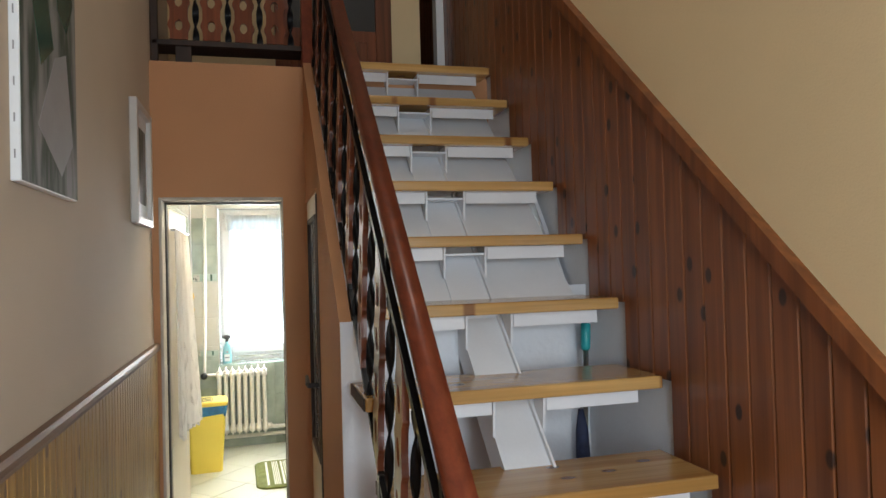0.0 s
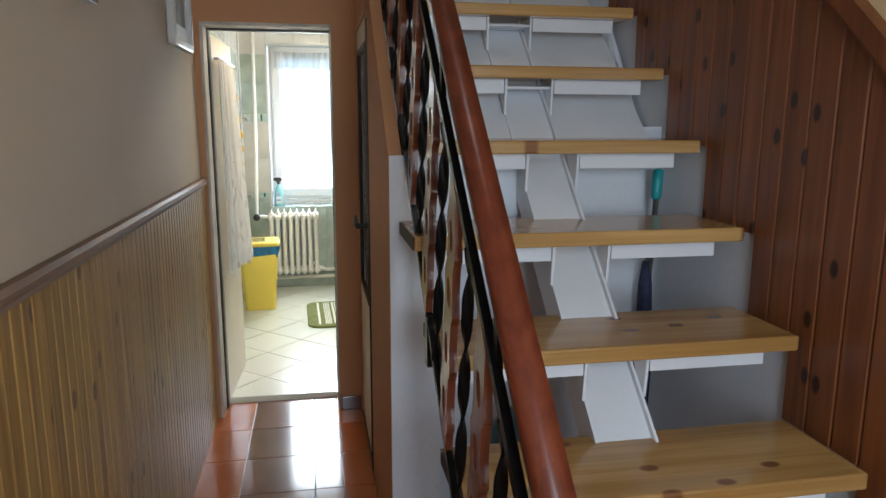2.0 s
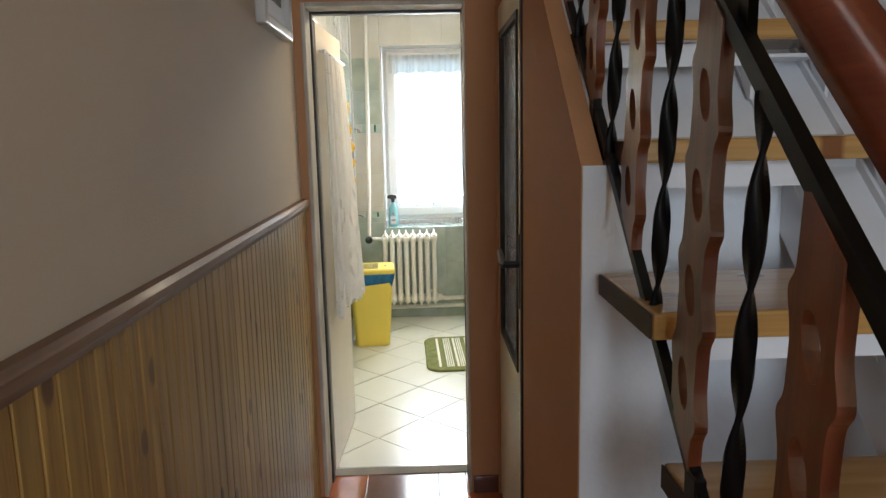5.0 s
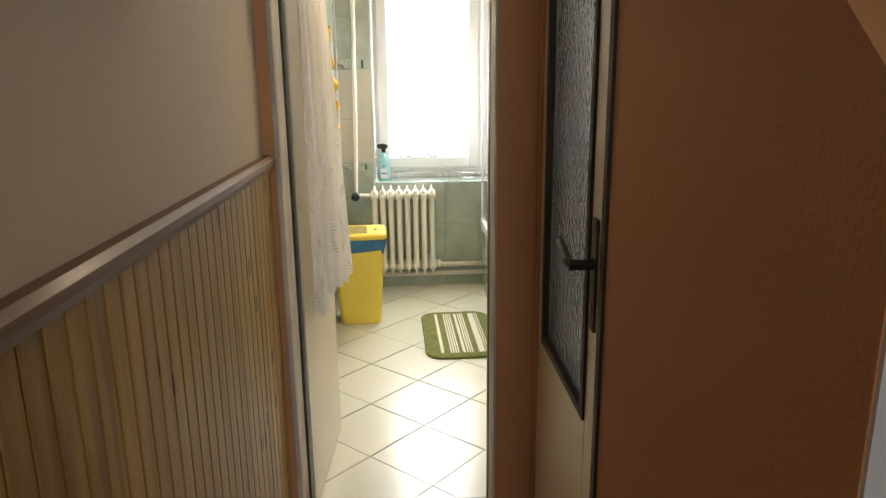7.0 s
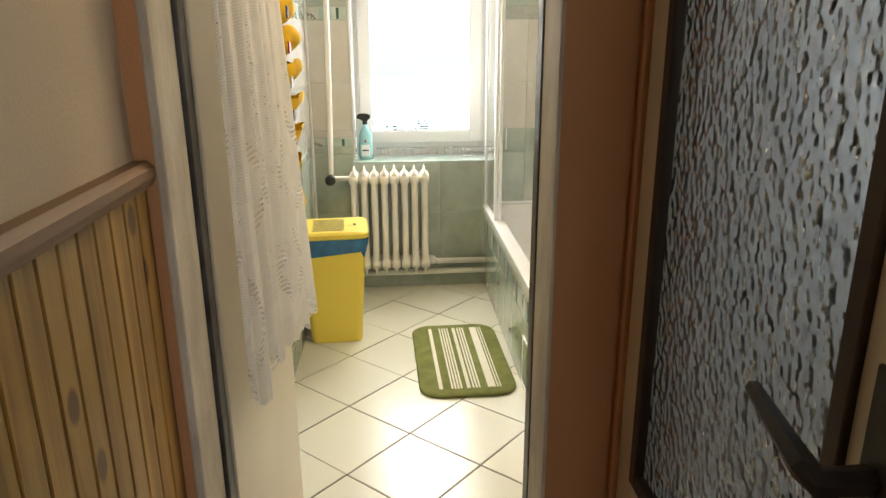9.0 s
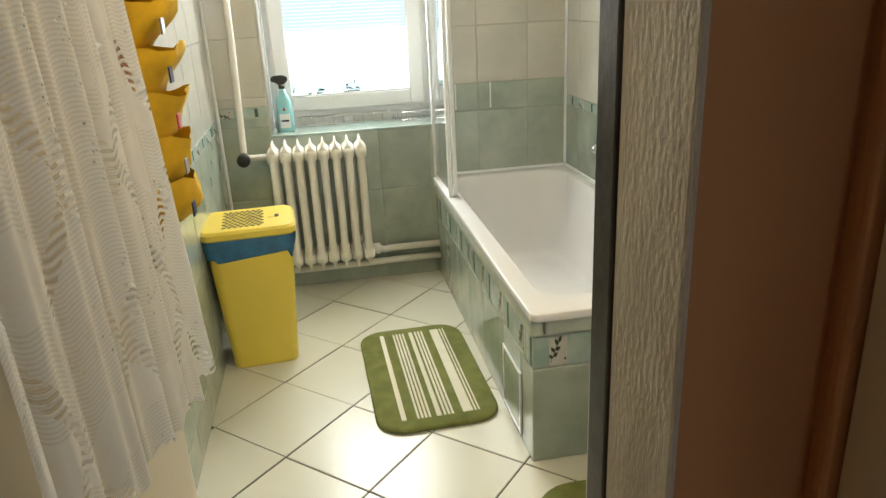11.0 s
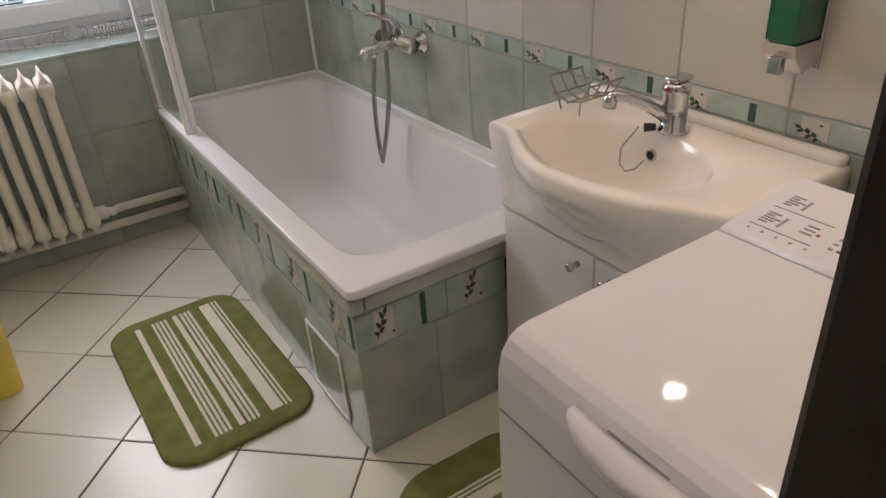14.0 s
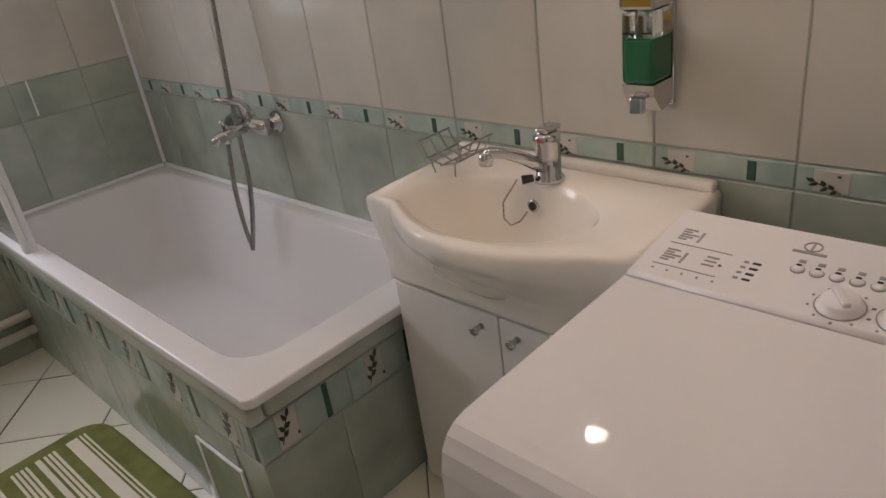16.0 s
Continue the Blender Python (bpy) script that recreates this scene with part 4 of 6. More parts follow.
# shrubs outside
random.seed(11)
b = bmesh.new()
for i in range(900):
    cx, cz = random.uniform(-0.6, 1.8), random.uniform(0.2, 0.72) + 0.16 * noise.noise((i * 0.37, 2.0, 1.0))
    cy = 8.2 + random.uniform(-0.2, 0.2)
    cz += 0.12 * math.sin(cx * 5) + 0.06 * math.sin(cx * 13)
    q = Euler((random.uniform(0, 6.3), random.uniform(0, 6.3), random.uniform(0, 6.3))).to_matrix()
    s_ = random.uniform(0.025, 0.05)
    vs = [b.verts.new(Vector((cx, cy, cz)) + q @ Vector(v_) * s_) for v_ in ((-1, 0, 0), (0, -0.5, 0.1), (1, 0, 0), (0, 0.5, 0.1))]
    b.faces.new(vs)
ob = part("shrub", b, material("dark_foliage", (0.05, 0.09, 0.035), 0.7, vary=0.4, scale=8, per_object=0.3, island=True))
tagged(ob, "dark green garden shrubs outside the bathroom window", "shrub", kind="stuff")

# ---- bath ----
TX, TY = 0.875, 5.15
bath = holder("bathtub", 1.2, 5.9, FLOOR, "white enamel bathtub built into a green tiled surround", "bathtub")
bath.matrix_world = pose(0, 0, 0)
RIM = 0.517


def ring(x0, x1, y0, y1, r, z):
    return [(p, q, z) for p, q in rounded(x0, x1, y0, y1, r, 6)]


bx0, bx1, by0, by1 = TX - 0.012, BR + 0.0, TY - 0.03, BF - 0.0
bm = bmesh.new()
loft(bm, [ring(bx0 + 0.004, bx1, by0 + 0.004, by1, 0.025, RIM - 0.026), ring(bx0, bx1, by0, by1, 0.022, RIM - 0.022), ring(bx0, bx1, by0, by1, 0.022, RIM - 0.005), ring(bx0 + 0.004, bx1 - 0.004, by0 + 0.004, by1 - 0.004, 0.02, RIM),
          ring(bx0 + 0.062, bx1 - 0.045, by0 + 0.10, by1 - 0.06, 0.10, RIM), ring(bx0 + 0.07, bx1 - 0.052, by0 + 0.112, by1 - 0.07, 0.105, RIM - 0.008),
          ring(bx0 + 0.078, bx1 - 0.06, by0 + 0.125, by1 - 0.085, 0.11, RIM - 0.05), ring(bx0 + 0.1, bx1 - 0.085, by0 + 0.19, by1 - 0.14, 0.12, RIM - 0.25), ring(bx0 + 0.13, bx1 - 0.115, by0 + 0.25, by1 - 0.19, 0.12, RIM - 0.36), ring(bx0 + 0.19, bx1 - 0.17, by0 + 0.33, by1 - 0.27, 0.1, RIM - 0.395)], False, True)
part("tub", bm, CERAMIC, bath, smooth=True).modifiers.new("even_normals", "WEIGHTED_NORMAL")
part("surround", cube(TX + 0.003, TX + 0.06, TY + 0.06, BF - 0.002, FLOOR, RIM - 0.045), PALEGROUT, bath)
part("surround_end", cube(TX + 0.003, BR - 0.002, TY + 0.003, TY + 0.06, FLOOR, RIM - 0.045), PALEGROUT, bath)
side_base = Matrix(((0, 0, -1, TX + 0.003), (-1, 0, 0, BF - 0.002), (0, 1, 0, 0), (0, 0, 0, 1)))
slen = BF - 0.002 - TY
tile_rows(bath, side_base, columns(slen, (slen - 0.125) % TW), [(FLOOR, 0.331, GREENTILE)], [(slen - 0.31, slen - 0.115, 0.05, 0.255)])
border(bath, side_base, slen, 0.333, 0.1, (slen - 0.055) % TW - TW, 0.053 - 0.1, 0.03)
bull = cube(TX - 0.010, TX + 0.03, TY - 0.016, BF - 0.002, 0.44, RIM - 0.027, 0.012, 3)
part("edge_trim", bull, TRIMTILE, bath, "pale green rounded tile edge", smooth=True)
end_base = Matrix(((1, 0, 0, TX), (0, 0, -1, TY + 0.003), (0, 1, 0, 0), (0, 0, 0, 1)))
tile_rows(bath, end_base, [(0.0, 0.21), (0.21, 0.43), (0.43, BR - TX - 0.003)], [(FLOOR, 0.331, GREENTILE)])
border(bath, end_base, BR - TX - 0.004, 0.333, 0.1, 0.0, 0.075, 0.17)
bull = cube(TX + 0.031, BR - 0.003, TY - 0.016, TY + 0.03, 0.44, RIM - 0.027, 0.012, 3)
part("edge_trim", bull, TRIMTILE, bath, smooth=True)
hatch = part("access_hatch", cube(TX - 0.004, TX + 0.006, TY + 0.115, TY + 0.31, 0.05, 0.255, 0.004), GREENTILE, bath, "tiled access hatch with white rim")
for a, c, p, q in ((TY + 0.109, TY + 0.119, 0.044, 0.261), (TY + 0.306, TY + 0.316, 0.044, 0.261), (TY + 0.119, TY + 0.306, 0.044, 0.054), (TY + 0.119, TY + 0.306, 0.251, 0.261)):
    part("rim", cube(TX - 0.007, TX - 0.001, a, c, p, q, 0.002), PVC, hatch)
# sealing strips where tub meets wall
tagged(part("trim_tub", cube(BR - 0.012, BR, TY, BF - 0.012, RIM - 0.002, RIM + 0.012, 0.004), PVC), "white sealing strip between tub and wall", "trim", kind="structure")
tagged(part("trim_tub_back", cube(TX, BR - 0.012, BF - 0.013, BF - 0.002, RIM - 0.002, RIM + 0.012, 0.004), PVC), "white sealing strip between tub and wall", "trim", kind="structure")

# bath screen folded to the wall
screen = holder("bath_screen", TX + 0.02, 6.5, RIM, "folded glass bath screen with white profiles", "bath screen")
screen.matrix_world = pose(0, 0, 0)
for x in (TX - 0.004, TX + 0.018):
    part("profile", cube(x, x + 0.017, 6.36, 6.385, RIM, 2.0, 0.004), PVC, screen)
for x in (TX + 0.003, TX + 0.025):
    p_ob = part("pane", cube(x, x + 0.004, 6.385, BF - 0.03, RIM + 0.02, 1.98), CLEAR, screen)
    p_ob.visible_shadow = False
part("wall_profile", cube(TX - 0.004, TX + 0.032, BF - 0.03, BF - 0.003, RIM, 2.0, 0.004), PVC, screen)

# bath mixer
mix = holder("bath_mixer", BR, 5.87, 0.79, "chrome bath mixer tap with flexible shower hose", "tap")
mix.matrix_world = pose(0, 0, 0)
MY, MZ = 5.95, 0.785
for y in (MY - 0.075, MY + 0.075):
    bm = bmesh.new()
    lathe(bm, [(0.002, 0.0), (0.034, 0.0), (0.032, -0.008), (0.02, -0.014), (0.017, -0.045), (0.002, -0.045)], (BR - 0.001, y, MZ), 20, "x")
    part("union", bm, CHROME, mix, smooth=True)
bm = bmesh.new()
tube(bm, [(BR - 0.055, MY - 0.1, MZ), (BR - 0.055, MY + 0.1, MZ)], [0.024, 0.024], 16)
part("body", bm, CHROME, mix, smooth=True)
bm = bmesh.new()
tube(bm, [(BR - 0.055, MY, MZ), (BR - 0.10, MY, MZ - 0.005), (BR - 0.17, MY, MZ - 0.012), (BR - 0.185, MY, MZ - 0.03)], [0.02, 0.018, 0.016, 0.014], 14)
part("spout", bm, CHROME, mix, smooth=True)
bm = bmesh.new()
tube(bm, [(BR - 0.055, MY, MZ + 0.015), (BR - 0.06, MY, MZ + 0.05), (BR - 0.075, MY, MZ + 0.075), (BR - 0.15, MY, MZ + 0.1)], [0.018, 0.02, 0.013, 0.008], 12)
part("lever", bm, CHROME, mix, smooth=True)
bm = bmesh.new()
lathe(bm, [(0.001, 0.0), (0.006, 0.0), (0.006, 0.016), (0.011, 0.02), (0.011, 0.03), (0.001, 0.033)], (BR - 0.14, MY, MZ + 0.006), 14)
part("diverter_knob", bm, CHROME, mix, smooth=True)
bm = bmesh.new()
lathe(bm, [(0.001, -0.008), (0.013, -0.008), (0.013, -0.03), (0.010, -0.036), (0.001, -0.036)], (BR - 0.14, MY, MZ), 14)
part("hose_outlet", bm, CHROME, mix, smooth=True)
bm = bmesh.new()
path = []
for i in range(41):
    u = i / 40
    if u < 0.5:
        w = u / 0.5
        path.append((BR - 0.14 - 0.012 * math.sin(w * 3.14), MY + 0.03 * w, MZ - 0.03 - 0.37 * w + 0.02 * w ** 6))
    else:
        w = (u - 0.5) / 0.5
        path.append((BR - 0.14 + 0.045 * math.sin(min(1, w * 5) * 1.57) + 0.06 * max(0, w - 0.35), MY + 0.03 - 0.03 * min(1, w * 3) - 0.1 * max(0, w - 0.35), MZ - 0.40 + 1.36 * w))
tube(bm, path, 0.0075, 8)
part("shower_hose", bm, STEELWIRE, mix, "ribbed steel shower hose", smooth=True)
bm = bmesh.new()
tube(bm, [(BR - 0.002, MY - 0.02, 1.72), (BR - 0.05, MY - 0.02, 1.72)], 0.014, 12)
part("hose_holder", bm, CHROME, mix, smooth=True)

# ---- radiator ----
rad = holder("radiator", 0.33, 6.66, 0.17, "cream cast-iron column radiator under the window", "radiator")
rad.matrix_world = pose(0, 0, 0)
RX0, RX1, RZ0, RZ1, RYC = 0.098, 0.545, 0.165, 0.745, 6.665
N = 8
pitch = (RX1 - RX0) / N


def section_mesh():
    b = bmesh.new()
    w = pitch * 0.5
    for dy in (-0.052, 0.052):
        tube(b, [(0, dy, 0.03), (0, dy, 0.05), (0, dy, RZ1 - RZ0 - 0.05), (0, dy, RZ1 - RZ0 - 0.03)], [w * 0.75, w * 0.64, w * 0.64, w * 0.75], 12)
    for z in (0.045, RZ1 - RZ0 - 0.045):
        loft(b, [[(x * s, y * s, z + dz) for x, y in rounded(-pitch * 0.47, pitch * 0.47, -0.07, 0.07, 0.018, 3)] for dz, s in ((-0.034, 0.55), (-0.02, 0.95), (0.0, 1.0), (0.02, 0.95), (0.034, 0.55))])
    # cast fin on the top and bottom
    for z0, z1 in ((RZ1 - RZ0 - 0.03, RZ1 - RZ0 + 0.018), (0.03, -0.012)):
        loft(b, [[(x, y, z0) for x, y in rounded(-0.02, 0.02, -0.066, 0.066, 0.01, 2)], [(x, y, (z0 + z1) / 2) for x, y in rounded(-0.007, 0.007, -0.06, 0.06, 0.003, 2)], [(x, y, z1) for x, y in rounded(-0.002, 0.002, -0.05, 0.05, 0.001, 2)]])
    me = bpy.data.meshes.new("section")
    bmesh.ops.recalc_face_normals(b, faces=b.faces)
    b.to_mesh(me)
    b.free()
    me.shade_smooth()
    me.materials.append(RADIATOR)
    return me


me = section_mesh()
for i in range(N):
    ob = new("section", me)
    ob.parent = rad
    ob.location = (RX0 + pitch * (i + 0.5), RYC, RZ0)
bm = bmesh.new()
tube(bm, [(RX1 - 0.01, RYC, RZ0 + 0.045), (RX1 + 0.03, RYC, RZ0 + 0.045)], 0.026, 12)
part("end_plug", bm, RADIATOR, rad, smooth=True)
for x in (RX0 + pitch * 1.0, RX1 - pitch * 1.0):
    part("wall_bracket", cube(x - 0.008, x + 0.008, RYC + 0.05, BF - 0.003, RZ0 + 0.07, RZ0 + 0.09, 0.002), RADIATOR, rad)
pipe = holder("heating_pipe", 0, 6.7, 0, "cream painted heating pipe with dark radiator valve", "pipe")
pipe.matrix_world = pose(0, 0, 0)
bm = bmesh.new()
tube(bm, [(0.03, 6.70, BC - 0.001), (0.012, 6.69, 1.2), (0.0, 6.675, 0.74), (0.0, 6.668, 0.715), (0.02, RYC, 0.7), (RX0 + 0.02, RYC, 0.7)], 0.0145, 12)
part("riser", bm, RADIATOR, pipe, smooth=True)
bm = bmesh.new()
lathe(bm, [(0.002, 0.0), (0.02, 0.0), (0.029, -0.012), (0.03, -0.045), (0.024, -0.056), (0.002, -0.057)], (0.0, 6.655, 0.7), 16, "y")
part("valve_knob", bm, BLACKPLASTIC, pipe, "dark brown valve knob", smooth=True)
bm = bmesh.new()
tube(bm, [(RX1 + 0.025, RYC, RZ0 + 0.045), (RX1 + 0.05, RYC + 0.02, RZ0 + 0.03), (RX1 + 0.08, 6.72, RZ0 + 0.022), (TX + 0.005, 6.72, RZ0 + 0.022)], 0.0165, 12)
part("return_pipe", bm, RADIATOR, pipe, smooth=True)
bm = bmesh.new()
tube(bm, [(BL + 0.001, 6.72, 0.12), (TX + 0.005, 6.72, 0.125)], 0.0165, 12)
part("skirting_pipe", bm, RADIATOR, pipe, smooth=True)

# ---- laundry bin ----
binob = holder("laundry_bin", 0.05, 6.1, FLOOR, "yellow plastic bin with blue liner and perforated lid", "bin")
binob.matrix_world = pose(0.045, 6.09, FLOOR, 0, 0, 4)
H = 0.53
bm = bmesh.new()


def rr(wx, wy, r, z):
    return [(p, q, z) for p, q in rounded(-wx / 2, wx / 2, -wy / 2, wy / 2, r, 4)]


loft(bm, [rr(0.24, 0.22, 0.03, 0.0), rr(0.245, 0.225, 0.03, 0.006), rr(0.315, 0.27, 0.035, H), rr(0.305, 0.26, 0.03, H), rr(0.235, 0.215, 0.028, 0.01)])
part("body", bm, YELLOWPLASTIC, binob, smooth=False)
bm = bmesh.new()
loops = []
for k, (s, z) in enumerate(((0.0, H - 0.075), (0.004, H - 0.07), (0.010, H - 0.03), (0.012, H + 0.002))):
    w0 = 0.315 - 0.07 * (H - z) / H + 2 * s + 0.003
    d0 = 0.27 - 0.045 * (H - z) / H + 2 * s + 0.003
    loop = rr(w0, d0, 0.037, z)
    if k < 2:
        loop = [(p, q, r + 0.014 * math.sin(i * 2.1) + 0.008 * math.sin(i * 4.7)) for i, (p, q, r) in enumerate(loop)]
    loops.append(loop)
loft(bm, loops, False, False)
part("liner", bm, BLUEBAG, binob, "blue plastic bag folded over the rim")
bm = bmesh.new()
loft(bm, [rr(0.335, 0.29, 0.04, H + 0.002), rr(0.345, 0.30, 0.042, H + 0.006), rr(0.345, 0.30, 0.042, H + 0.026), rr(0.325, 0.28, 0.038, H + 0.036), rr(0.30, 0.255, 0.03, H + 0.036)])
lid = part("lid", bm, YELLOWPLASTIC, binob, "yellow lid with lattice of holes")
bm = bmesh.new()
for i in range(7):
    for j in range(11):
        cx, cy = -0.085 + i * 0.021 + (0.0105 if j % 2 else 0), -0.1 + j * 0.02
        prism(bm, [(cx - 0.0085, cy), (cx, cy - 0.0095), (cx + 0.0085, cy), (cx, cy + 0.0095)], "z", H + 0.030, H + 0.0372)
part("perforation", bm, BLACKPLASTIC, lid)
part("grip_slot", cube(0.075, 0.115, -0.018, 0.018, H + 0.03, H + 0.037), BLACKPLASTIC, lid)
part("grip", cube(0.073, 0.1, -0.02, 0.02, H + 0.0371, H + 0.0376), YELLOWPLASTIC, lid)


# ---- mats ----
def bath_mat(x, y, w, d, r, rz, stripes, label, seed):
    mat = holder("bath_mat", x, y, FLOOR, label, "bath mat", "green striped bath mats", rz)
    random.seed(seed)
    b = bmesh.new()
    N0 = rounded(-w / 2, w / 2, -d / 2, d / 2, r, 9)
    dense = []
    for (p, q), (p2, q2) in zip(N0, N0[1:] + N0[:1]):
        steps = max(1, int(math.hypot(p2 - p, q2 - q) / 0.02))
        dense += [(p + (p2 - p) * k / steps, q + (q2 - q) * k / steps) for k in range(steps)]
    wob = [1 + 0.008 * noise.noise((p * 9, q * 9, seed)) for p, q in dense]
    loops = [[(p * s * m_, q * s * m_, z) for (p, q), m_ in zip(dense, wob)] for s, z in ((0.985, 0.0), (1.0, 0.004), (0.996, 0.011), (0.98, 0.015), (0.94, 0.0165))]
    loft(b, loops)
    part("mat_body", b, GREENPILE, mat, smooth=True)
    for off, width, m in stripes:
        b = cube(off - width / 2, off + width / 2, -d / 2 + 0.055, d / 2 - 0.055, 0.012, 0.019, 0.002)
        part("stripe", b, m, mat)
    return mat


STR = [(-0.118, 0.017, CREAMPILE)] + [(-0.07 + k * 0.013, 0.008, CREAMPILE) for k in range(4)] + [(-0.0, 0.016, CREAMPILE)] + [(0.02 + k * 0.013, 0.008, CREAMPILE) for k in range(3)] + [(0.098, 0.034, CREAMPILE), (0.124, 0.006, CREAMPILE), (0.136, 0.006, CREAMPILE)]
bath_mat(0.635, 5.752, 0.415, 0.74, 0.095, 1.5, STR, "olive green bath mat with cream stripes beside the tub", 1)
bath_mat(1.03, 4.78, 0.49, 0.42, 0.12, 90, STR, "olive green rounded bath mat with cream stripes before the washbasin", 2)

# ---- washbasin on its cabinet ----
BO = [(1.541, 5.118), (1.30, 5.118), (1.232, 5.112), (1.222, 5.10), (1.232, 5.075), (1.232, 5.05), (1.205, 5.01), (1.172, 4.95), (1.148, 4.88), (1.14, 4.80), (1.15, 4.71), (1.178, 4.64), (1.21, 4.585), (1.225, 4.55), (1.235, 4.525), (1.26, 4.515), (1.541, 4.515)]
BCX, BCY = 1.325, 4.845


def basin_radius(a):
    d, best = Vector((math.cos(a), math.sin(a))), 9.0
    for (p, q), (p2, q2) in zip(BO, BO[1:] + BO[:1]):
        e, f = Vector((p2 - p, q2 - q)), Vector((p - BCX, q - BCY))
        det = d.x * -e.y + d.y * e.x
        if abs(det) < 1e-9:
            continue
        s = (f.x * -e.y + f.y * e.x) / det
        u = (d.x * f.y - d.y * f.x) / det
        if s > 0 and -1e-6 <= u <= 1 + 1e-6:
            best = min(best, s)
    return best


basin = holder("washbasin", 0, 0, 0, "cream ceramic washbasin with curved front on a cabinet", "washbasin")
N = 96
ANG = sorted({k * math.tau / N for k in range(N)} | {math.atan2(q - BCY, p - BCX) % math.tau for p, q in (BO[0], BO[2], BO[15], BO[16])})


def basin_loop(inset, z, flat=0.0):
    out = []
    for a in ANG:
        r = basin_radius(a) - inset
        x, y = BCX + r * math.cos(a), BCY + r * math.sin(a)
        if flat:
            x = x + flat * (max(x, 1.262) - x)
        out.append((x, y, z))
    return out


def bowl(sx, sy, z, dx=0.0):
    return [(BCX - 0.012 + dx + sx * math.cos(a), BCY - 0.002 + sy * math.sin(a), z) for a in ANG]


bm = bmesh.new()
loft(bm, [basin_loop(0.006, 0.596, 1.0), basin_loop(0.0, 0.602, 1.0), basin_loop(0.0, 0.64, 0.95), basin_loop(0.0, 0.69, 0.6), basin_loop(0.0, 0.74, 0.2), basin_loop(0.0, 0.77, 0.0), basin_loop(0.0, 0.793), basin_loop(0.004, 0.801), basin_loop(0.012, 0.805), basin_loop(0.03, 0.803),
          bowl(0.139, 0.212, 0.801), bowl(0.134, 0.206, 0.796), bowl(0.128, 0.198, 0.775), bowl(0.118, 0.184, 0.725), bowl(0.098, 0.155, 0.672, -0.004), bowl(0.06, 0.09, 0.642, -0.01), bowl(0.022, 0.022, 0.634, -0.015)])
part("basin", bm, BASINWHITE, basin, smooth=True)
bm = cube(1.515, 1.541, 4.52, 5.113, 0.80, 0.822, 0.008, 3)
part("upstand", bm, BASINWHITE, basin, smooth=True)
bm = bmesh.new()
lathe(bm, [(0.001, 0.0), (0.021, 0.0), (0.024, 0.003), (0.02, 0.006), (0.016, 0.002), (0.001, 0.001)], (BCX - 0.027, BCY - 0.002, 0.6345), 20)
part("drain", bm, CHROME, basin, smooth=True)
bm = bmesh.new()
lathe(bm, [(0.001, 0.0), (0.0125, 0.0), (0.0135, -0.004), (0.010, -0.005), (0.001, -0.003)], (1.424, 4.836, 0.757), 16, "x")
part("overflow_ring", bm, CHROME, basin, smooth=True)
bm = bmesh.new()
lathe(bm, [(0.001, -0.001), (0.009, -0.001), (0.009, -0.0062), (0.001, -0.0063)], (1.424, 4.836, 0.757), 14, "x")
part("overflow_hole", bm, BLACKPLASTIC, basin)
tap = holder("basin_tap", 0, 0, 0, "chrome single-lever basin tap with plug chain", "tap")
TXX, TYY = 1.455, 4.818
bm = bmesh.new()
lathe(bm, [(0.001, 0.0), (0.03, 0.0), (0.03, 0.006), (0.025, 0.01), (0.024, 0.07), (0.026, 0.075), (0.026, 0.088), (0.022, 0.095), (0.001, 0.097)], (TXX, TYY, 0.804), 24)
part("body", bm, CHROME, tap, smooth=True)
bm = bmesh.new()
tube(bm, [(TXX - 0.01, TYY, 0.83), (TXX - 0.05, TYY + 0.025, 0.862), (TXX - 0.075, TYY + 0.045, 0.876), (TXX - 0.095, TYY + 0.062, 0.882), (TXX - 0.1, TYY + 0.067, 0.877)], [0.014, 0.0125, 0.011, 0.011, 0.012], 12)
part("spout", bm, CHROME, tap, smooth=True)
bm = bmesh.new()
tube(bm, [(TXX - 0.1, TYY + 0.067, 0.884), (TXX - 0.102, TYY + 0.069, 0.858)], 0.0135, 12)
part("aerator", bm, CHROME, tap, smooth=True)
bm = cube(TXX - 0.02, TXX + 0.03, TYY - 0.015, TYY + 0.015, 0.899, 0.911, 0.005)
part("lever", bm, CHROME, tap, smooth=True)
bm = bmesh.new()
lathe(bm, [(0.001, 0.0), (0.004, 0.0), (0.004, -0.002), (0.001, -0.0022)], (TXX - 0.0258, TYY, 0.89), 10, "x")
part("red_dot", bm, REDPRINT, tap)
bm = bmesh.new()
tube(bm, [(TXX - 0.03, TYY + 0.015, 0.815), (TXX - 0.045, TYY + 0.032, 0.813)], [0.007, 0.009], 12)
part("plug", bm, BLACKPLASTIC, tap, "black rubber plug")
chain = [(TXX - 0.05, TYY + 0.04, 0.815), (1.405, 4.872, 0.795), (1.388, 4.884, 0.768), (1.38, 4.879, 0.738), (1.384, 4.866, 0.724), (1.397, 4.852, 0.73), (1.412, 4.84, 0.752)]
pts = []
for i in range(len(chain) - 1):
    for k in range(6):
        pts.append(Vector(chain[i]).lerp(Vector(chain[i + 1]), k / 6))
bm = bmesh.new()
tube(bm, pts, [0.0022 if i % 2 else 0.0012 for i in range(len(pts))], 6)
part("chain", bm, STEELWIRE, tap)
basket = holder("soap_basket", 0, 0, 0, "small wire soap basket on the washbasin rim", "soap basket")
sbx, sby = 1.425, 5.03


def wire(points, r=0.0021):
    b = bmesh.new()
    tube(b, points, r, 6)
    part("wire", b, STEELWIRE, basket)


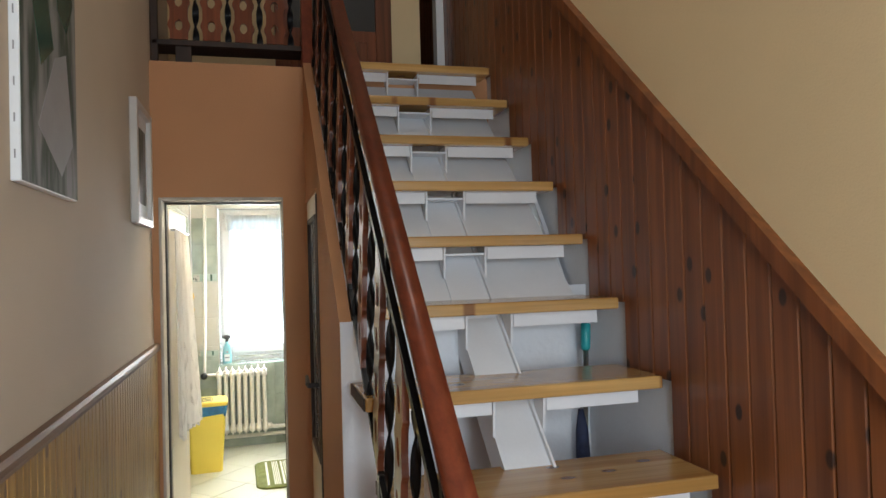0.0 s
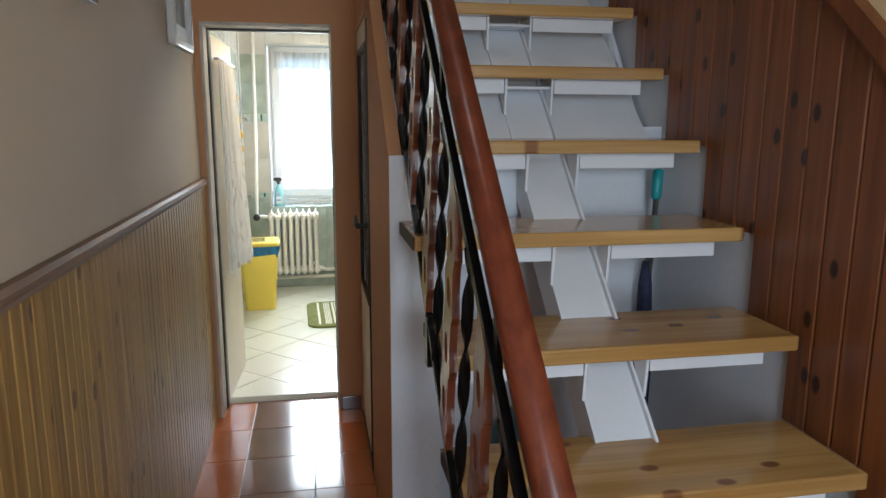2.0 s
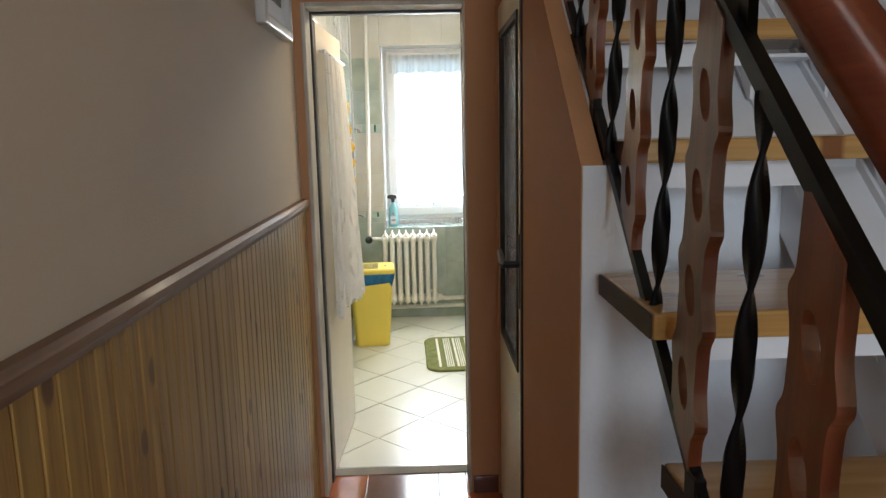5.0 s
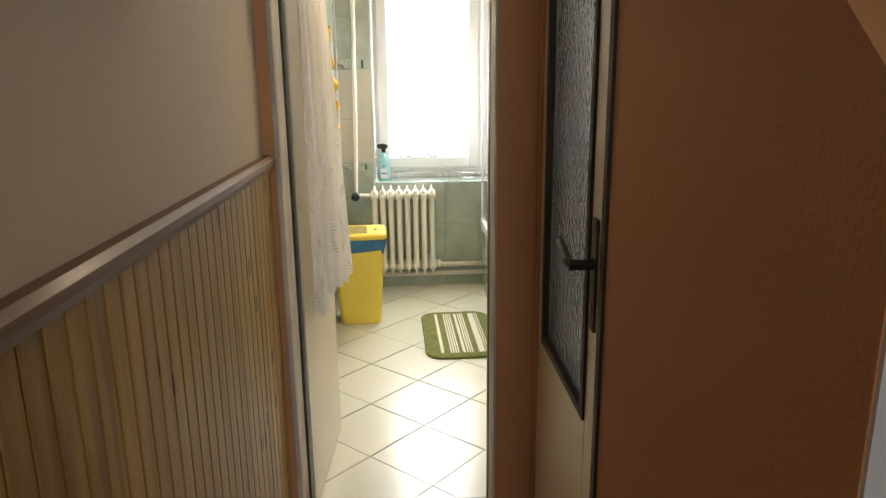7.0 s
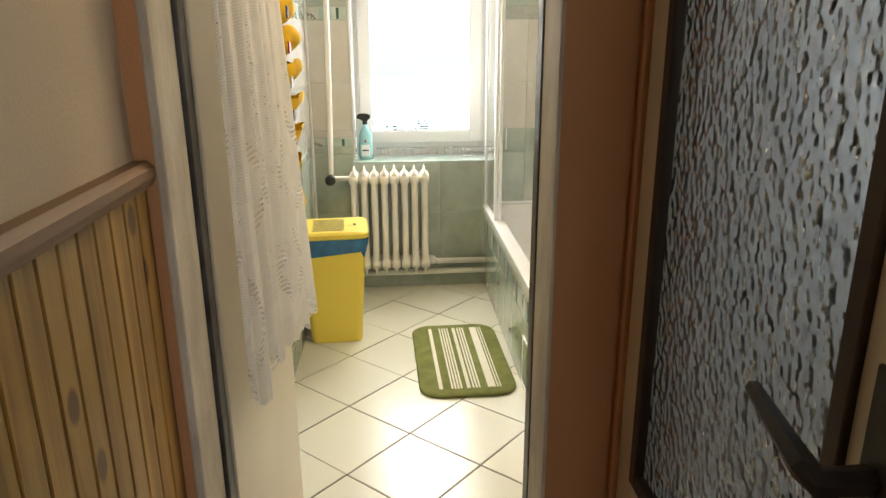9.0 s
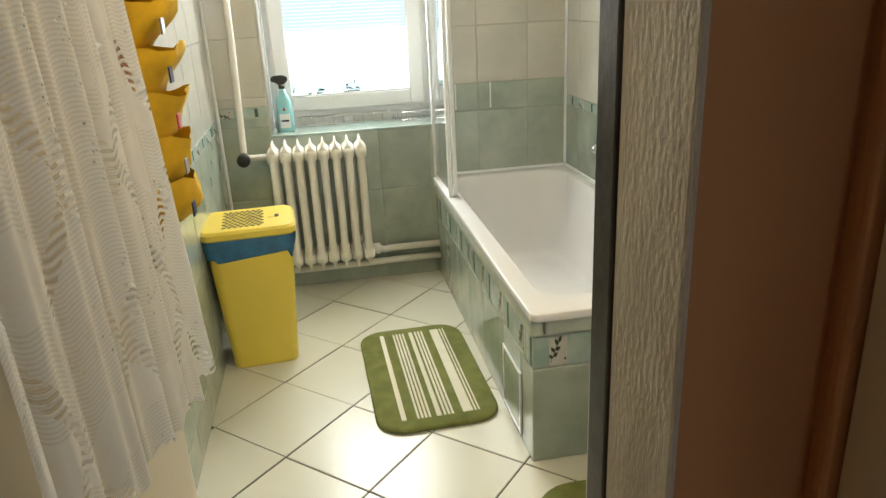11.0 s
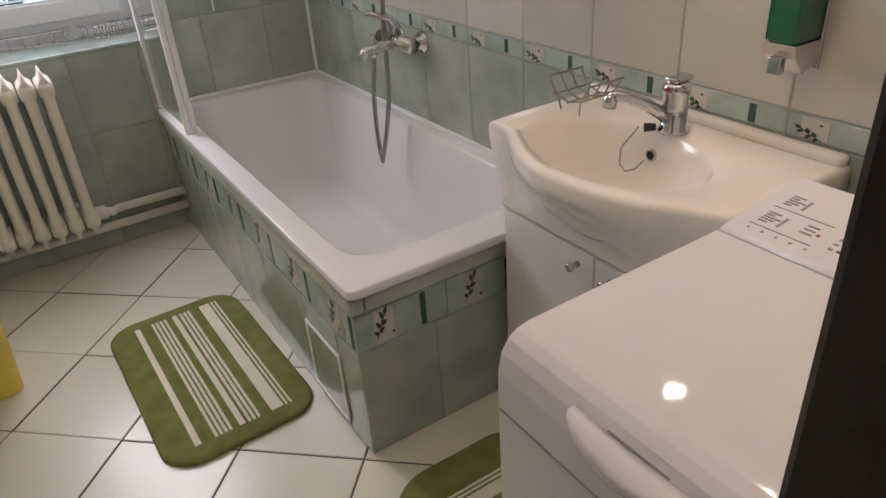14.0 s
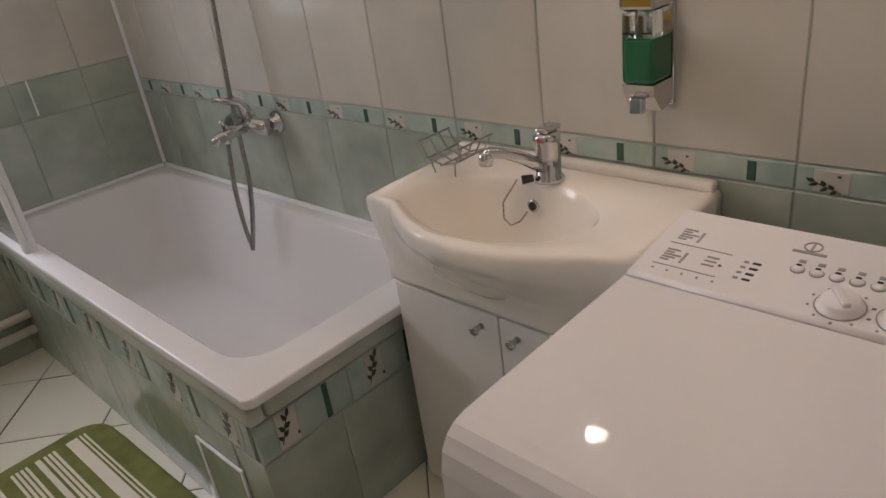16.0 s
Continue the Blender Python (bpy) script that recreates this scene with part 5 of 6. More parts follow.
for dx in (-0.045, -0.015, 0.015, 0.045):
    wire([(sbx + dx, sby + 0.06, 0.872), (sbx + dx, sby + 0.04, 0.838), (sbx + dx, sby, 0.828), (sbx + dx, sby - 0.04, 0.838), (sbx + dx, sby - 0.06, 0.872)])
for dy, z in ((-0.06, 0.872), (-0.04, 0.838), (0.0, 0.828), (0.04, 0.838), (0.06, 0.872)):
    wire([(sbx - 0.05, sby + dy, z), (sbx + 0.05, sby + dy, z)])
for dx in (-0.04, 0.04):
    for dy in (-0.035, 0.035):
        wire([(sbx + dx * 1.1, sby + dy, 0.838), (sbx + dx, sby + dy * 0.8, 0.8055)], 0.002)
cab = holder("vanity_cabinet", 0, 0, 0, "white two-door cabinet below the washbasin", "cabinet")
CX0, CY0, CY1, CM = 1.262, 4.53, 5.105, 4.818
part("body", cube(CX0 + 0.017, 1.535, CY0, CY1, 0.05, 0.594, 0.002), LAMINATE, cab)
part("plinth", cube(CX0 + 0.05, 1.53, CY0 + 0.01, CY1 - 0.01, FLOOR, 0.05), GREYSEAL, cab)
for a, c, k in ((CM + 0.0015, CY1 - 0.001, CM + 0.045), (CY0 + 0.001, CM - 0.0015, CM - 0.045)):
    d_ob = part("door", cube(CX0, CX0 + 0.016, a, c, 0.034, 0.59, 0.002), LAMINATE, cab)
    bm = bmesh.new()
    lathe(bm, [(0.001, 0.0), (0.007, 0.0), (0.005, -0.012), (0.010, -0.02), (0.009, -0.026), (0.001, -0.027)], (CX0, k, 0.557), 14, "x")
    part("knob", bm, CHROME, d_ob, "small metal knob", smooth=True)

# ---- washing machine ----
wm = holder("washing_machine", 0, 0, 0, "white top-loading washing machine with control panel", "washing machine")
X0, X1, Y0, Y1, ZT = 0.772, 1.345, 4.082, 4.476, 0.832
prof = [(X0 + 0.008, 0.04), (X0, 0.06), (X0, 0.62), (X0, 0.735), (X0 + 0.001, 0.785), (X0 + 0.006, 0.81), (X0 + 0.016, 0.825), (X0 + 0.028, 0.833), (X0 + 0.045, ZT + 0.0045), (X0 + 0.1, ZT + 0.0052), (1.142, ZT + 0.006), (1.142, 0.78), (X1, 0.78), (X1, 0.04)]
bm = prism(bmesh.new(), prof, "y", Y0, Y1)
body_ = part("body", softened(bm, 0.005, 3, 40), PLASTICWHITE, wm, smooth=True)
for face in body_.data.polygons:
    face.use_smooth = face.area < 0.004
bm = prism(bmesh.new(), [(1.146, 0.785), (1.146, ZT + 0.006), (1.154, ZT + 0.010), (1.319, 0.862), (X1, 0.85), (X1, 0.785)], "y", Y0, Y1)
cpanel = part("control_panel", softened(bm, 0.006, 2, 20), PLASTICWHITE, wm, "white control panel with dials and printed scales", smooth=True)
for face in cpanel.data.polygons:
    face.use_smooth = face.area < 0.004
part("front_seam", cube(X0 - 0.0016, X0 + 0.001, Y0 + 0.004, Y1 - 0.003, 0.731, 0.7335), GREYPRINT, wm)
# hand grip: a crescent ledge under the rounded front edge
bm = bmesh.new()
rings = []
for k in range(33):
    u = -1 + k / 16
    w = max(0.02, math.sqrt(max(0.0, 1 - u * u)))
    section = ((0.012, 0.0), (-0.004, 0.004), (-0.014, 0.009), (-0.018, 0.013), (-0.0195, 0.018), (-0.019, 0.023), (-0.016, 0.03), (-0.009, 0.04), (0.004, 0.05))
    rings.append([(X0 + (dx * w if dx < 0 else dx), 4.28 + 0.08 * u, 0.815 - dz * w) for dx, dz in section])
loft(bm, rings)
part("grip", bm, PLASTICWHITE, wm, "moulded hand grip on the lid", smooth=True)
part("grip_gap", cube(X0 + 0.0085, X0 + 0.0112, 4.24, 4.315, 0.8156, 0.8166), GREYPRINT, wm)


def on_panel(x, y, lift=0.0):
    return (x, y, ZT + 0.010 + (x - 1.154) * (0.862 - ZT - 0.010) / 0.165 + lift)


tiltp = math.degrees(math.atan2(0.862 - ZT - 0.010, 0.165))
PM = Matrix.Translation(on_panel(1.154, 0)) @ pose(0, 0, 0, 0, -tiltp, 0)


def flat_mark(name, u0, u1, v0, v1, m, h=0.0008):
    """A printed mark on the panel: u along the panel's slope, v along the machine's width from its far end."""
    b = cube(u0 * 0.76, u0 * 0.76 + (u1 - u0), Y1 - v1, Y1 - v0, -0.001, h)
    b.transform(PM)
    return part(name, b, m, cpanel)


def panel_dial(u, v, r):
    b = bmesh.new()
    lathe(b, [(0.001, 0.0), (r * 1.12, 0.0), (r * 1.12, 0.002), (r, 0.003), (r * 0.93, 0.010), (r * 0.85, 0.012), (0.001, 0.012)], (u, Y1 - v, 0), 28)
    b.transform(PM)
    d = part("dial", b, PLASTICWHITE, cpanel, "round white programme dial", smooth=True)
    b = cube(-r * 0.85, r * 0.85, -r * 0.2, r * 0.2, 0.011, 0.018, 0.002)
    b.transform(PM @ Matrix.Translation((u, Y1 - v, 0)) @ pose(0, 0, 0, 0, 0, 35))
    part("pointer", b, PLASTICWHITE, d)
    b = bmesh.new()
    lathe(b, [(r * 1.13, 0.0002), (r * 1.2, 0.0002), (r * 1.2, 0.0012), (r * 1.13, 0.0012)], (u, Y1 - v, 0), 28)
    b.transform(PM)
    part("ring_mark", b, GREYPRINT, d)
    for k in range(10):
        a = k * math.tau / 10
        b = cube(-0.0015, 0.0015, -0.0015, 0.0015, -0.0005, 0.0008)
        b.transform(PM @ Matrix.Translation((u + r * 1.45 * math.cos(a), Y1 - v + r * 1.45 * math.sin(a), 0)))
        part("tick", b, GREYPRINT, d)


panel_dial(0.03, 0.247, 0.0225)
panel_dial(0.03, 0.31, 0.0225)
for k in range(5):
    u, v = 0.081, 0.184 + k * 0.022
    b = bmesh.new()
    lathe(b, [(0.001, 0.0), (0.0075, 0.0), (0.007, 0.003), (0.001, 0.0035)], (u, Y1 - v, 0), 16)
    b.transform(PM)
    part("button", b, PLASTICWHITE, cpanel, smooth=True)
    b = bmesh.new()
    lathe(b, [(0.0078, 0.0), (0.0087, 0.0), (0.0087, 0.0009), (0.0078, 0.0009)], (u, Y1 - v, 0), 16)
    b.transform(PM)
    part("button_ring", b, GREYPRINT, cpanel)
    flat_mark("button_led", (u + 0.004) / 0.76, (u + 0.004) / 0.76 + 0.0025, v - 0.003, v + 0.003, BLACKPLASTIC, 0.0045)
    flat_mark("symbol_bar", (u + 0.016) / 0.76, (u + 0.016) / 0.76 + 0.006, v - 0.004, v + 0.004, GREYPRINT)
for k in range(4):
    flat_mark("indicator_led", 0.045 + k * 0.016, 0.049 + k * 0.016, 0.134, 0.144, BLACKPLASTIC)
    flat_mark("symbol_bar", 0.045 + k * 0.016, 0.049 + k * 0.016, 0.123, 0.129, GREYPRINT)
for u in (0.035, 0.105):
    flat_mark("rule", u, u + 0.001, 0.02, 0.105, GREYPRINT)
for r0 in (0.05, 0.12):
    for k in range(5):
        flat_mark("text_bar", r0 + k * 0.008, r0 + 0.003 + k * 0.008, 0.024, 0.036 + 0.006 * (k % 3), GREYPRINT)
        flat_mark("text_dot", r0 + k * 0.007, r0 + 0.003 + k * 0.007, 0.05, 0.054, GREYPRINT)
for k in range(5):
    flat_mark("text_dot", 0.02, 0.023, 0.024 + k * 0.02, 0.027 + k * 0.02, GREYPRINT)
for k in range(3):
    flat_mark("text_bar", 0.06 + k * 0.012, 0.063 + k * 0.012, 0.078, 0.094, GREYPRINT)
flat_mark("text_dot", 0.066, 0.07, 0.098, 0.102, REDPRINT)
b = bmesh.new()
lathe(b, [(0.009, 0.0), (0.0112, 0.0), (0.0112, 0.0009), (0.009, 0.0009)], (0.135, Y1 - 0.185, 0), 20)
b.transform(PM)
part("emblem_ring", b, GREYPRINT, cpanel)
flat_mark("emblem_bar", 0.1684, 0.1824, 0.1835, 0.1865, GREYPRINT)
flat_mark("name_bar", 0.155, 0.16, 0.165, 0.205, GREYPRINT)

# ---- soap dispenser ----
disp = holder("soap_dispenser", 0, 0, 0, "wall soap dispenser with green liquid and chrome base", "soap dispenser")
SY, SZ = 4.634, 0.947
part("backplate", cube(BR - 0.012, BR - 0.003, SY - 0.03, SY + 0.03, SZ, SZ + 0.195, 0.003), CHROME, disp)
bm = prism(bmesh.new(), [(BR - 0.012, SZ + 0.01), (BR - 0.012, SZ + 0.05), (BR - 0.08, SZ + 0.05), (BR - 0.075, SZ + 0.03), (BR - 0.05, SZ)], "y", SY - 0.028, SY + 0.028)
part("base", softened(bm, 0.006, 2), CHROME, disp, "chrome push base", smooth=False)
part("liquid", cube(BR - 0.078, BR - 0.014, SY - 0.0255, SY + 0.0255, SZ + 0.052, SZ + 0.125, 0.006), SOAP, disp, "green liquid soap")
tank = part("tank", cube(BR - 0.083, BR - 0.013, SY - 0.029, SY + 0.029, SZ + 0.05, SZ + 0.17, 0.008), CLEAR, disp, "clear plastic tank")
tank.visible_shadow = False
part("cap", cube(BR - 0.086, BR - 0.012, SY - 0.031, SY + 0.031, SZ + 0.17, SZ + 0.195, 0.006), CHROME, disp)
part("push_tab", cube(BR - 0.088, BR - 0.072, SY - 0.012, SY + 0.012, SZ + 0.002, SZ + 0.03, 0.003), CHROME, disp)

# ---- things on the window sill ----
spray = holder("spray_bottle", 0.19, 6.86, WZ0, "aqua plastic cleaner spray bottle with dark trigger", "spray bottle")
bm = bmesh.new()


def oval(wx, wy, z):
    return [(wx * math.cos(a), wy * math.sin(a), z) for a in [k * math.tau / 20 for k in range(20)]]


loft(bm, [oval(0.036, 0.022, 0.0), oval(0.04, 0.025, 0.006), oval(0.04, 0.025, 0.08), oval(0.034, 0.021, 0.11), (oval(0.036, 0.022, 0.13)), oval(0.03, 0.02, 0.155), oval(0.015, 0.014, 0.185), oval(0.013, 0.013, 0.2)])
part("bottle", bm, AQUAPLASTIC, spray, smooth=True)
part("label_panel", cube(-0.024, 0.024, -0.027, -0.0235, 0.02, 0.085, 0.001), PAPERWHITE, spray, "pale product label")
part("label_bar", cube(-0.018, 0.018, -0.0282, -0.0268, 0.05, 0.058), BLUEPRINT, spray)
part("label_mark", prism(bmesh.new(), [(-0.008, 0.1), (0.008, 0.1), (0.0, 0.118)], "y", -0.0245, -0.021), REDPRINT, spray)
part("collar", lathe(bmesh.new(), [(0.001, 0.0), (0.015, 0.0), (0.015, 0.02), (0.001, 0.02)], (0, 0, 0.2), 14), BLACKPLASTIC, spray, smooth=True)
bm = prism(bmesh.new(), [(-0.045, 0.25), (-0.045, 0.235), (-0.03, 0.23), (-0.012, 0.218), (0.012, 0.218), (0.03, 0.235), (0.03, 0.25), (0.01, 0.26), (-0.03, 0.26)], "y", -0.011, 0.011)
part("trigger_head", softened(bm, 0.003), BLACKPLASTIC, spray)
part("trigger", prism(bmesh.new(), [(-0.03, 0.232), (-0.022, 0.228), (-0.032, 0.2), (-0.038, 0.202)], "y", -0.006, 0.006), PAPERWHITE, spray)


def wire_rack(name, x0, x1, y0, y1, label, corner):
    rk = holder(name, 0, 0, 0, label, "wire rack")
    for z in (WZ0 + 0.008, WZ0 + 0.045):
        b = bmesh.new()
        if corner:
            tube(b, [(x0, y1, z), (x0 + 0.05, y0 + 0.03, z), (x1 - 0.05, y0, z), (x1, y0, z), (x1, y1, z), (x0, y1, z)], 0.0022, 6)
        else:
            tube(b, [(x0, y0, z), (x1, y0, z), (x1, y1, z), (x0, y1, z), (x0, y0, z)], 0.0022, 6)
        part("rail", b, CHROME, rk)
    n = 9
    for i in range(n):
        x = x0 + (x1 - x0) * (i + 0.5) / n
        b = bmesh.new()
        tube(b, [(x, y1, WZ0 + 0.045), (x, y1, WZ0 + 0.008), (x, (y0 + y1) / 2, WZ0 + 0.003), (x, y0 + (0.02 if corner else 0), WZ0 + 0.008), (x, y0 + (0.02 if corner else 0), WZ0 + 0.045)], 0.0015, 5)
        part("rung", b, CHROME, rk)


wire_rack("wire_rack", 0.70, 0.895, 6.86, 6.965, "chrome wire corner rack on the window sill", True)
wire_rack("wire_rack", 0.25, 0.68, 6.93, 6.975, "long low chrome wire rack on the window sill", False)

# ---- lace curtain on the open door ----
LACE = bpy.data.materials.new("white_cotton_lace")
LACE.use_nodes = True
t = LACE.node_tree
p = t.nodes["Principled BSDF"]
p.inputs["Base Color"].default_value, p.inputs["Roughness"].default_value = (0.8, 0.8, 0.79, 1), 0.9
p.inputs["Subsurface Weight"].default_value = 0.0
uv, sep = t.nodes.new("ShaderNodeUVMap"), t.nodes.new("ShaderNodeMapping")
uv.uv_map = "cloth"
t.links.new(uv.outputs[0], sep.inputs[0])
mesh_v, flower, waves = t.nodes.new("ShaderNodeTexVoronoi"), t.nodes.new("ShaderNodeTexVoronoi"), t.nodes.new("ShaderNodeTexWave")
mesh_v.inputs["Scale"].default_value, flower.inputs["Scale"].default_value = 110.0, 7.0
waves.bands_direction, waves.inputs["Scale"].default_value = "Y", 28.0
for n_ in (mesh_v, flower, waves):
    t.links.new(sep.outputs[0], n_.inputs["Vector"])
holes = t.nodes.new("ShaderNodeMath")
holes.operation, holes.inputs[1].default_value = "LESS_THAN", 0.22
t.links.new(mesh_v.outputs["Distance"], holes.inputs[0])
band = t.nodes.new("ShaderNodeMath")
band.operation, band.inputs[1].default_value = "GREATER_THAN", 0.7
t.links.new(flower.outputs["Distance"], band.inputs[0])
both = t.nodes.new("ShaderNodeMath")
both.operation = "MULTIPLY"
t.links.new(holes.outputs[0], both.inputs[0])
t.links.new(band.outputs[0], both.inputs[1])
thin = t.nodes.new("ShaderNodeMath")
thin.operation, thin.inputs[1].default_value = "MULTIPLY_ADD", 0.9
t.links.new(both.outputs[0], thin.inputs[0])
cloth_axes = t.nodes.new("ShaderNodeSeparateXYZ")
t.links.new(uv.outputs[0], cloth_axes.inputs[0])


def lace_math(kind, a, b=0.0, c=0.0):
    node = t.nodes.new("ShaderNodeMath")
    node.operation = kind
    for socket, value in zip(node.inputs, (a, b, c)):
        if isinstance(value, (int, float)):
            socket.default_value = value
        else:
            t.links.new(value, socket)
    return node.outputs[0]


# ladders of drawn threads: slanting openwork in the lower half, fine rungs above
CU, CV = cloth_axes.outputs["X"], cloth_axes.outputs["Y"]
low_half = lace_math("GREATER_THAN", CV, 0.62)
slants = []
for lean_ in (1.9, -1.9):
    along_ = lace_math("MULTIPLY_ADD", CU, 3.4, lace_math("MULTIPLY", CV, lean_))
    off_ = lace_math("ABSOLUTE", lace_math("SUBTRACT", lace_math("FRACT", along_), 0.5))
    slants.append(lace_math("LESS_THAN", off_, 0.045))
rungs = lace_math("GREATER_THAN", lace_math("FRACT", lace_math("MULTIPLY", CV, 78.0)), 0.5)
openwork = lace_math("MULTIPLY", lace_math("MULTIPLY", lace_math("MAXIMUM", slants[0], slants[1]), rungs), low_half)
fine_rungs = lace_math("MULTIPLY", lace_math("GREATER_THAN", lace_math("FRACT", lace_math("MULTIPLY", CV, 150.0)), 0.55), lace_math("GREATER_THAN", flower.outputs["Distance"], 0.38))
t.links.new(lace_math("ADD", lace_math("MULTIPLY_ADD", openwork, 0.75, 0.05), lace_math("MULTIPLY", fine_rungs, 0.12)), thin.inputs[2])
trans, mixs = t.nodes.new("ShaderNodeBsdfTransparent"), t.nodes.new("ShaderNodeMixShader")
trl, mix2 = t.nodes.new("ShaderNodeBsdfTranslucent"), t.nodes.new("ShaderNodeMixShader")
trl.inputs[0].default_value = (0.8, 0.79, 0.76, 1)
mix2.inputs[0].default_value = 0.3
t.links.new(p.outputs[0], mix2.inputs[1])
t.links.new(trl.outputs[0], mix2.inputs[2])
t.links.new(thin.outputs[0], mixs.inputs[0])
t.links.new(mix2.outputs[0], mixs.inputs[1])
t.links.new(trans.outputs[0], mixs.inputs[2])
t.links.new(mixs.outputs[0], t.nodes["Material Output"].inputs[0])
bmp = t.nodes.new("ShaderNodeBump")
bmp.inputs["Strength"].default_value, bmp.inputs["Distance"].default_value = 0.06, 0.002
t.links.new(waves.outputs["Color"], bmp.inputs["Height"])
t.links.new(bmp.outputs[0], p.inputs["Normal"])

lace = bmesh.new()
layer = lace.loops.layers.uv.new("cloth")
NU, NV, TOP = 150, 60, 1.87
grid = []
for j in range(NV + 1):
    f = j / NV
    rowv = []
    for i in range(NU + 1):
        u = i / NU
        hem = 0.73 - 0.05 * u + 0.03 * abs(math.sin(u * 16)) + 0.014 * abs(math.sin(u * 61)) - 0.05 * math.exp(-((u - 0.12) / 0.06) ** 2)
        z = TOP + (hem - TOP) * f
        deep = 0.006 + 0.008 * f
        fold = math.sin(u * 42 + 1.6 * math.sin(u * 9) + 0.5 * f) * deep + 0.35 * deep * math.sin(u * 113 + 2 * f)
        x = 0.046 + (0.012 + 0.046 * f) * u + fold + 0.012 * f
        y = BACK2 + 0.02 + (0.60 + 0.03 * f) * u + 0.3 * fold
        rowv.append(lace.verts.new((x, y, z)))
    grid.append(rowv)
for j in range(NV):
    for i in range(NU):
        face = lace.faces.new((grid[j][i], grid[j][i + 1], grid[j + 1][i + 1], grid[j + 1][i]))
        for loop, (a, c) in zip(face.loops, ((i, j), (i + 1, j), (i + 1, j + 1), (i, j + 1))):
            loop[layer].uv = (a / NU * 0.95, c / NV * 1.25)
ob = part("lace_curtain", lace, LACE, smooth=True)
tagged(ob, "white lace curtain with scalloped hem over the open door", "curtain")
rod = holder("curtain_rod", 0, 0, 0, "thin white rod holding the lace curtain on the door", "curtain rod")
b = bmesh.new()
tube(b, [(0.045, BACK2 + 0.03, 1.868), (0.062, BACK2 + 0.62, 1.868)], 0.006, 8)
part("rod", b, PVC, rod, smooth=True)
for yy in (BACK2 + 0.06, BACK2 + 0.59):
    part("hook", cube(0.018 + 0.04 * (yy - BACK2), 0.05 + 0.02 * (yy - BACK2), yy - 0.006, yy + 0.006, 1.862, 1.875, 0.002), PVC, rod)

# ---- hanging organiser with yellow pockets ----
org = holder("hanging_organiser", 0, 0, 0, "hanging organiser with yellow printed cloth pockets on the wall", "organiser")
OY0, OY1, OX = 5.34, 5.62, BL + 0.004
part("backing", cube(OX, OX + 0.006, OY0, OY1, 0.74, 1.75, 0.002), PINKCLOTH, org, "pinkish brown backing cloth")
part("edge_band", cube(OX + 0.006, OX + 0.014, OY0, OY0 + 0.02, 0.74, 1.75, 0.003), PINKCLOTH, org)
for k in range(8):
    z0 = 0.78 + k * 0.118
    b = bmesh.new()
    loops = []
    for f in range(7):
        u = f / 6
        z = z0 + 0.118 * u
        out = 0.048 + 0.06 * math.sin(1.9 * u) + 0.012 * math.sin(5 * u + k)
        loops.append([(OX + 0.007, OY0 + 0.022, z)] + [(OX + 0.007 + out * math.sin(math.pi * (i + 0.5) / 9) ** 0.6 * (1 + 0.08 * math.sin(i * 2.3 + k)), OY0 + 0.022 + (OY1 - OY0 - 0.03) * (i + 0.5) / 9, z + 0.012 * math.sin(i * 1.1 + k) * u) for i in range(9)] + [(OX + 0.007, OY1 - 0.008, z)])
    loft(b, loops, True, False)
    pk = part("pocket", b, YELLOWCLOTH, org, smooth=True)
    part("print_patch", cube(OX + 0.1, OX + 0.105, OY0 + 0.03, OY0 + 0.07, z0 + 0.03, z0 + 0.07, 0.002), (BLUEPRINT, GREYPRINT, REDPRINT)[k % 3], pk)

# ---- bathroom ceiling lamp ----
cl = holder("ceiling_lamp", 0, 0, 0, "round ceiling lamp with six small bulbs", "ceiling lamp")
b = bmesh.new()
lathe(b, [(0.001, BC - 0.001), (0.14, BC - 0.001), (0.14, BC - 0.02), (0.12, BC - 0.03), (0.001, BC - 0.03)], (LAMPX, LAMPY, 0), 32)
part("plate", b, CHROME, cl, smooth=True)
for bx, by in BULBS:
    b = bmesh.new()
    lathe(b, [(0.001, 2.42), (0.016, 2.42), (0.018, 2.35), (0.001, 2.35)], (bx, by, 0), 14)
    part("socket", b, CHROME, cl, smooth=True)
    b = bmesh.new()
    lathe(b, [(0.001, 2.35), (0.01, 2.348), (0.015, 2.335), (0.012, 2.322), (0.001, 2.318)], (bx, by, 0), 12)
    part("bulb", b, BULBGLOW, cl, smooth=True)

# mirror lamp over the washbasin
ml = holder("wall_lamp", 0, 0, 0, "chrome wall lamp with two spot heads over the washbasin", "wall lamp")
part("bar", cube(BR - 0.028, BR - 0.003, 4.44, 4.77, 1.575, 1.605, 0.006), CHROME, ml)
for by, bz in WALLBULBS:
    b = bmesh.new()
    tube(b, [(BR - 0.02, by, 1.59), (1.5, by, 1.59), (1.46, by, bz + 0.013)], 0.006, 8)
    part("arm", b, CHROME, ml, smooth=True)
    b = bmesh.new()
    loft(b, [[(1.465 - 0.02 + r_ * math.cos(a) * 0.6 + dx, by + r_ * math.sin(a), bz + 0.013 + dz + r_ * math.cos(a) * -0.6) for a in [k * math.tau / 16 for k in range(16)]] for r_, dx, dz in ((0.012, 0.01, 0.012), (0.028, -0.004, 0.0), (0.032, -0.02, -0.016))], True, False)
    part("spot_head", b, CHROME, ml, smooth=True)
    b = bmesh.new()
    lathe(b, [(0.001, 0.016), (0.012, 0.01), (0.016, 0.0), (0.012, -0.01), (0.001, -0.016)], (1.43, by, bz), 12)
    part("bulb", b, BULBGLOW, ml, smooth=True)

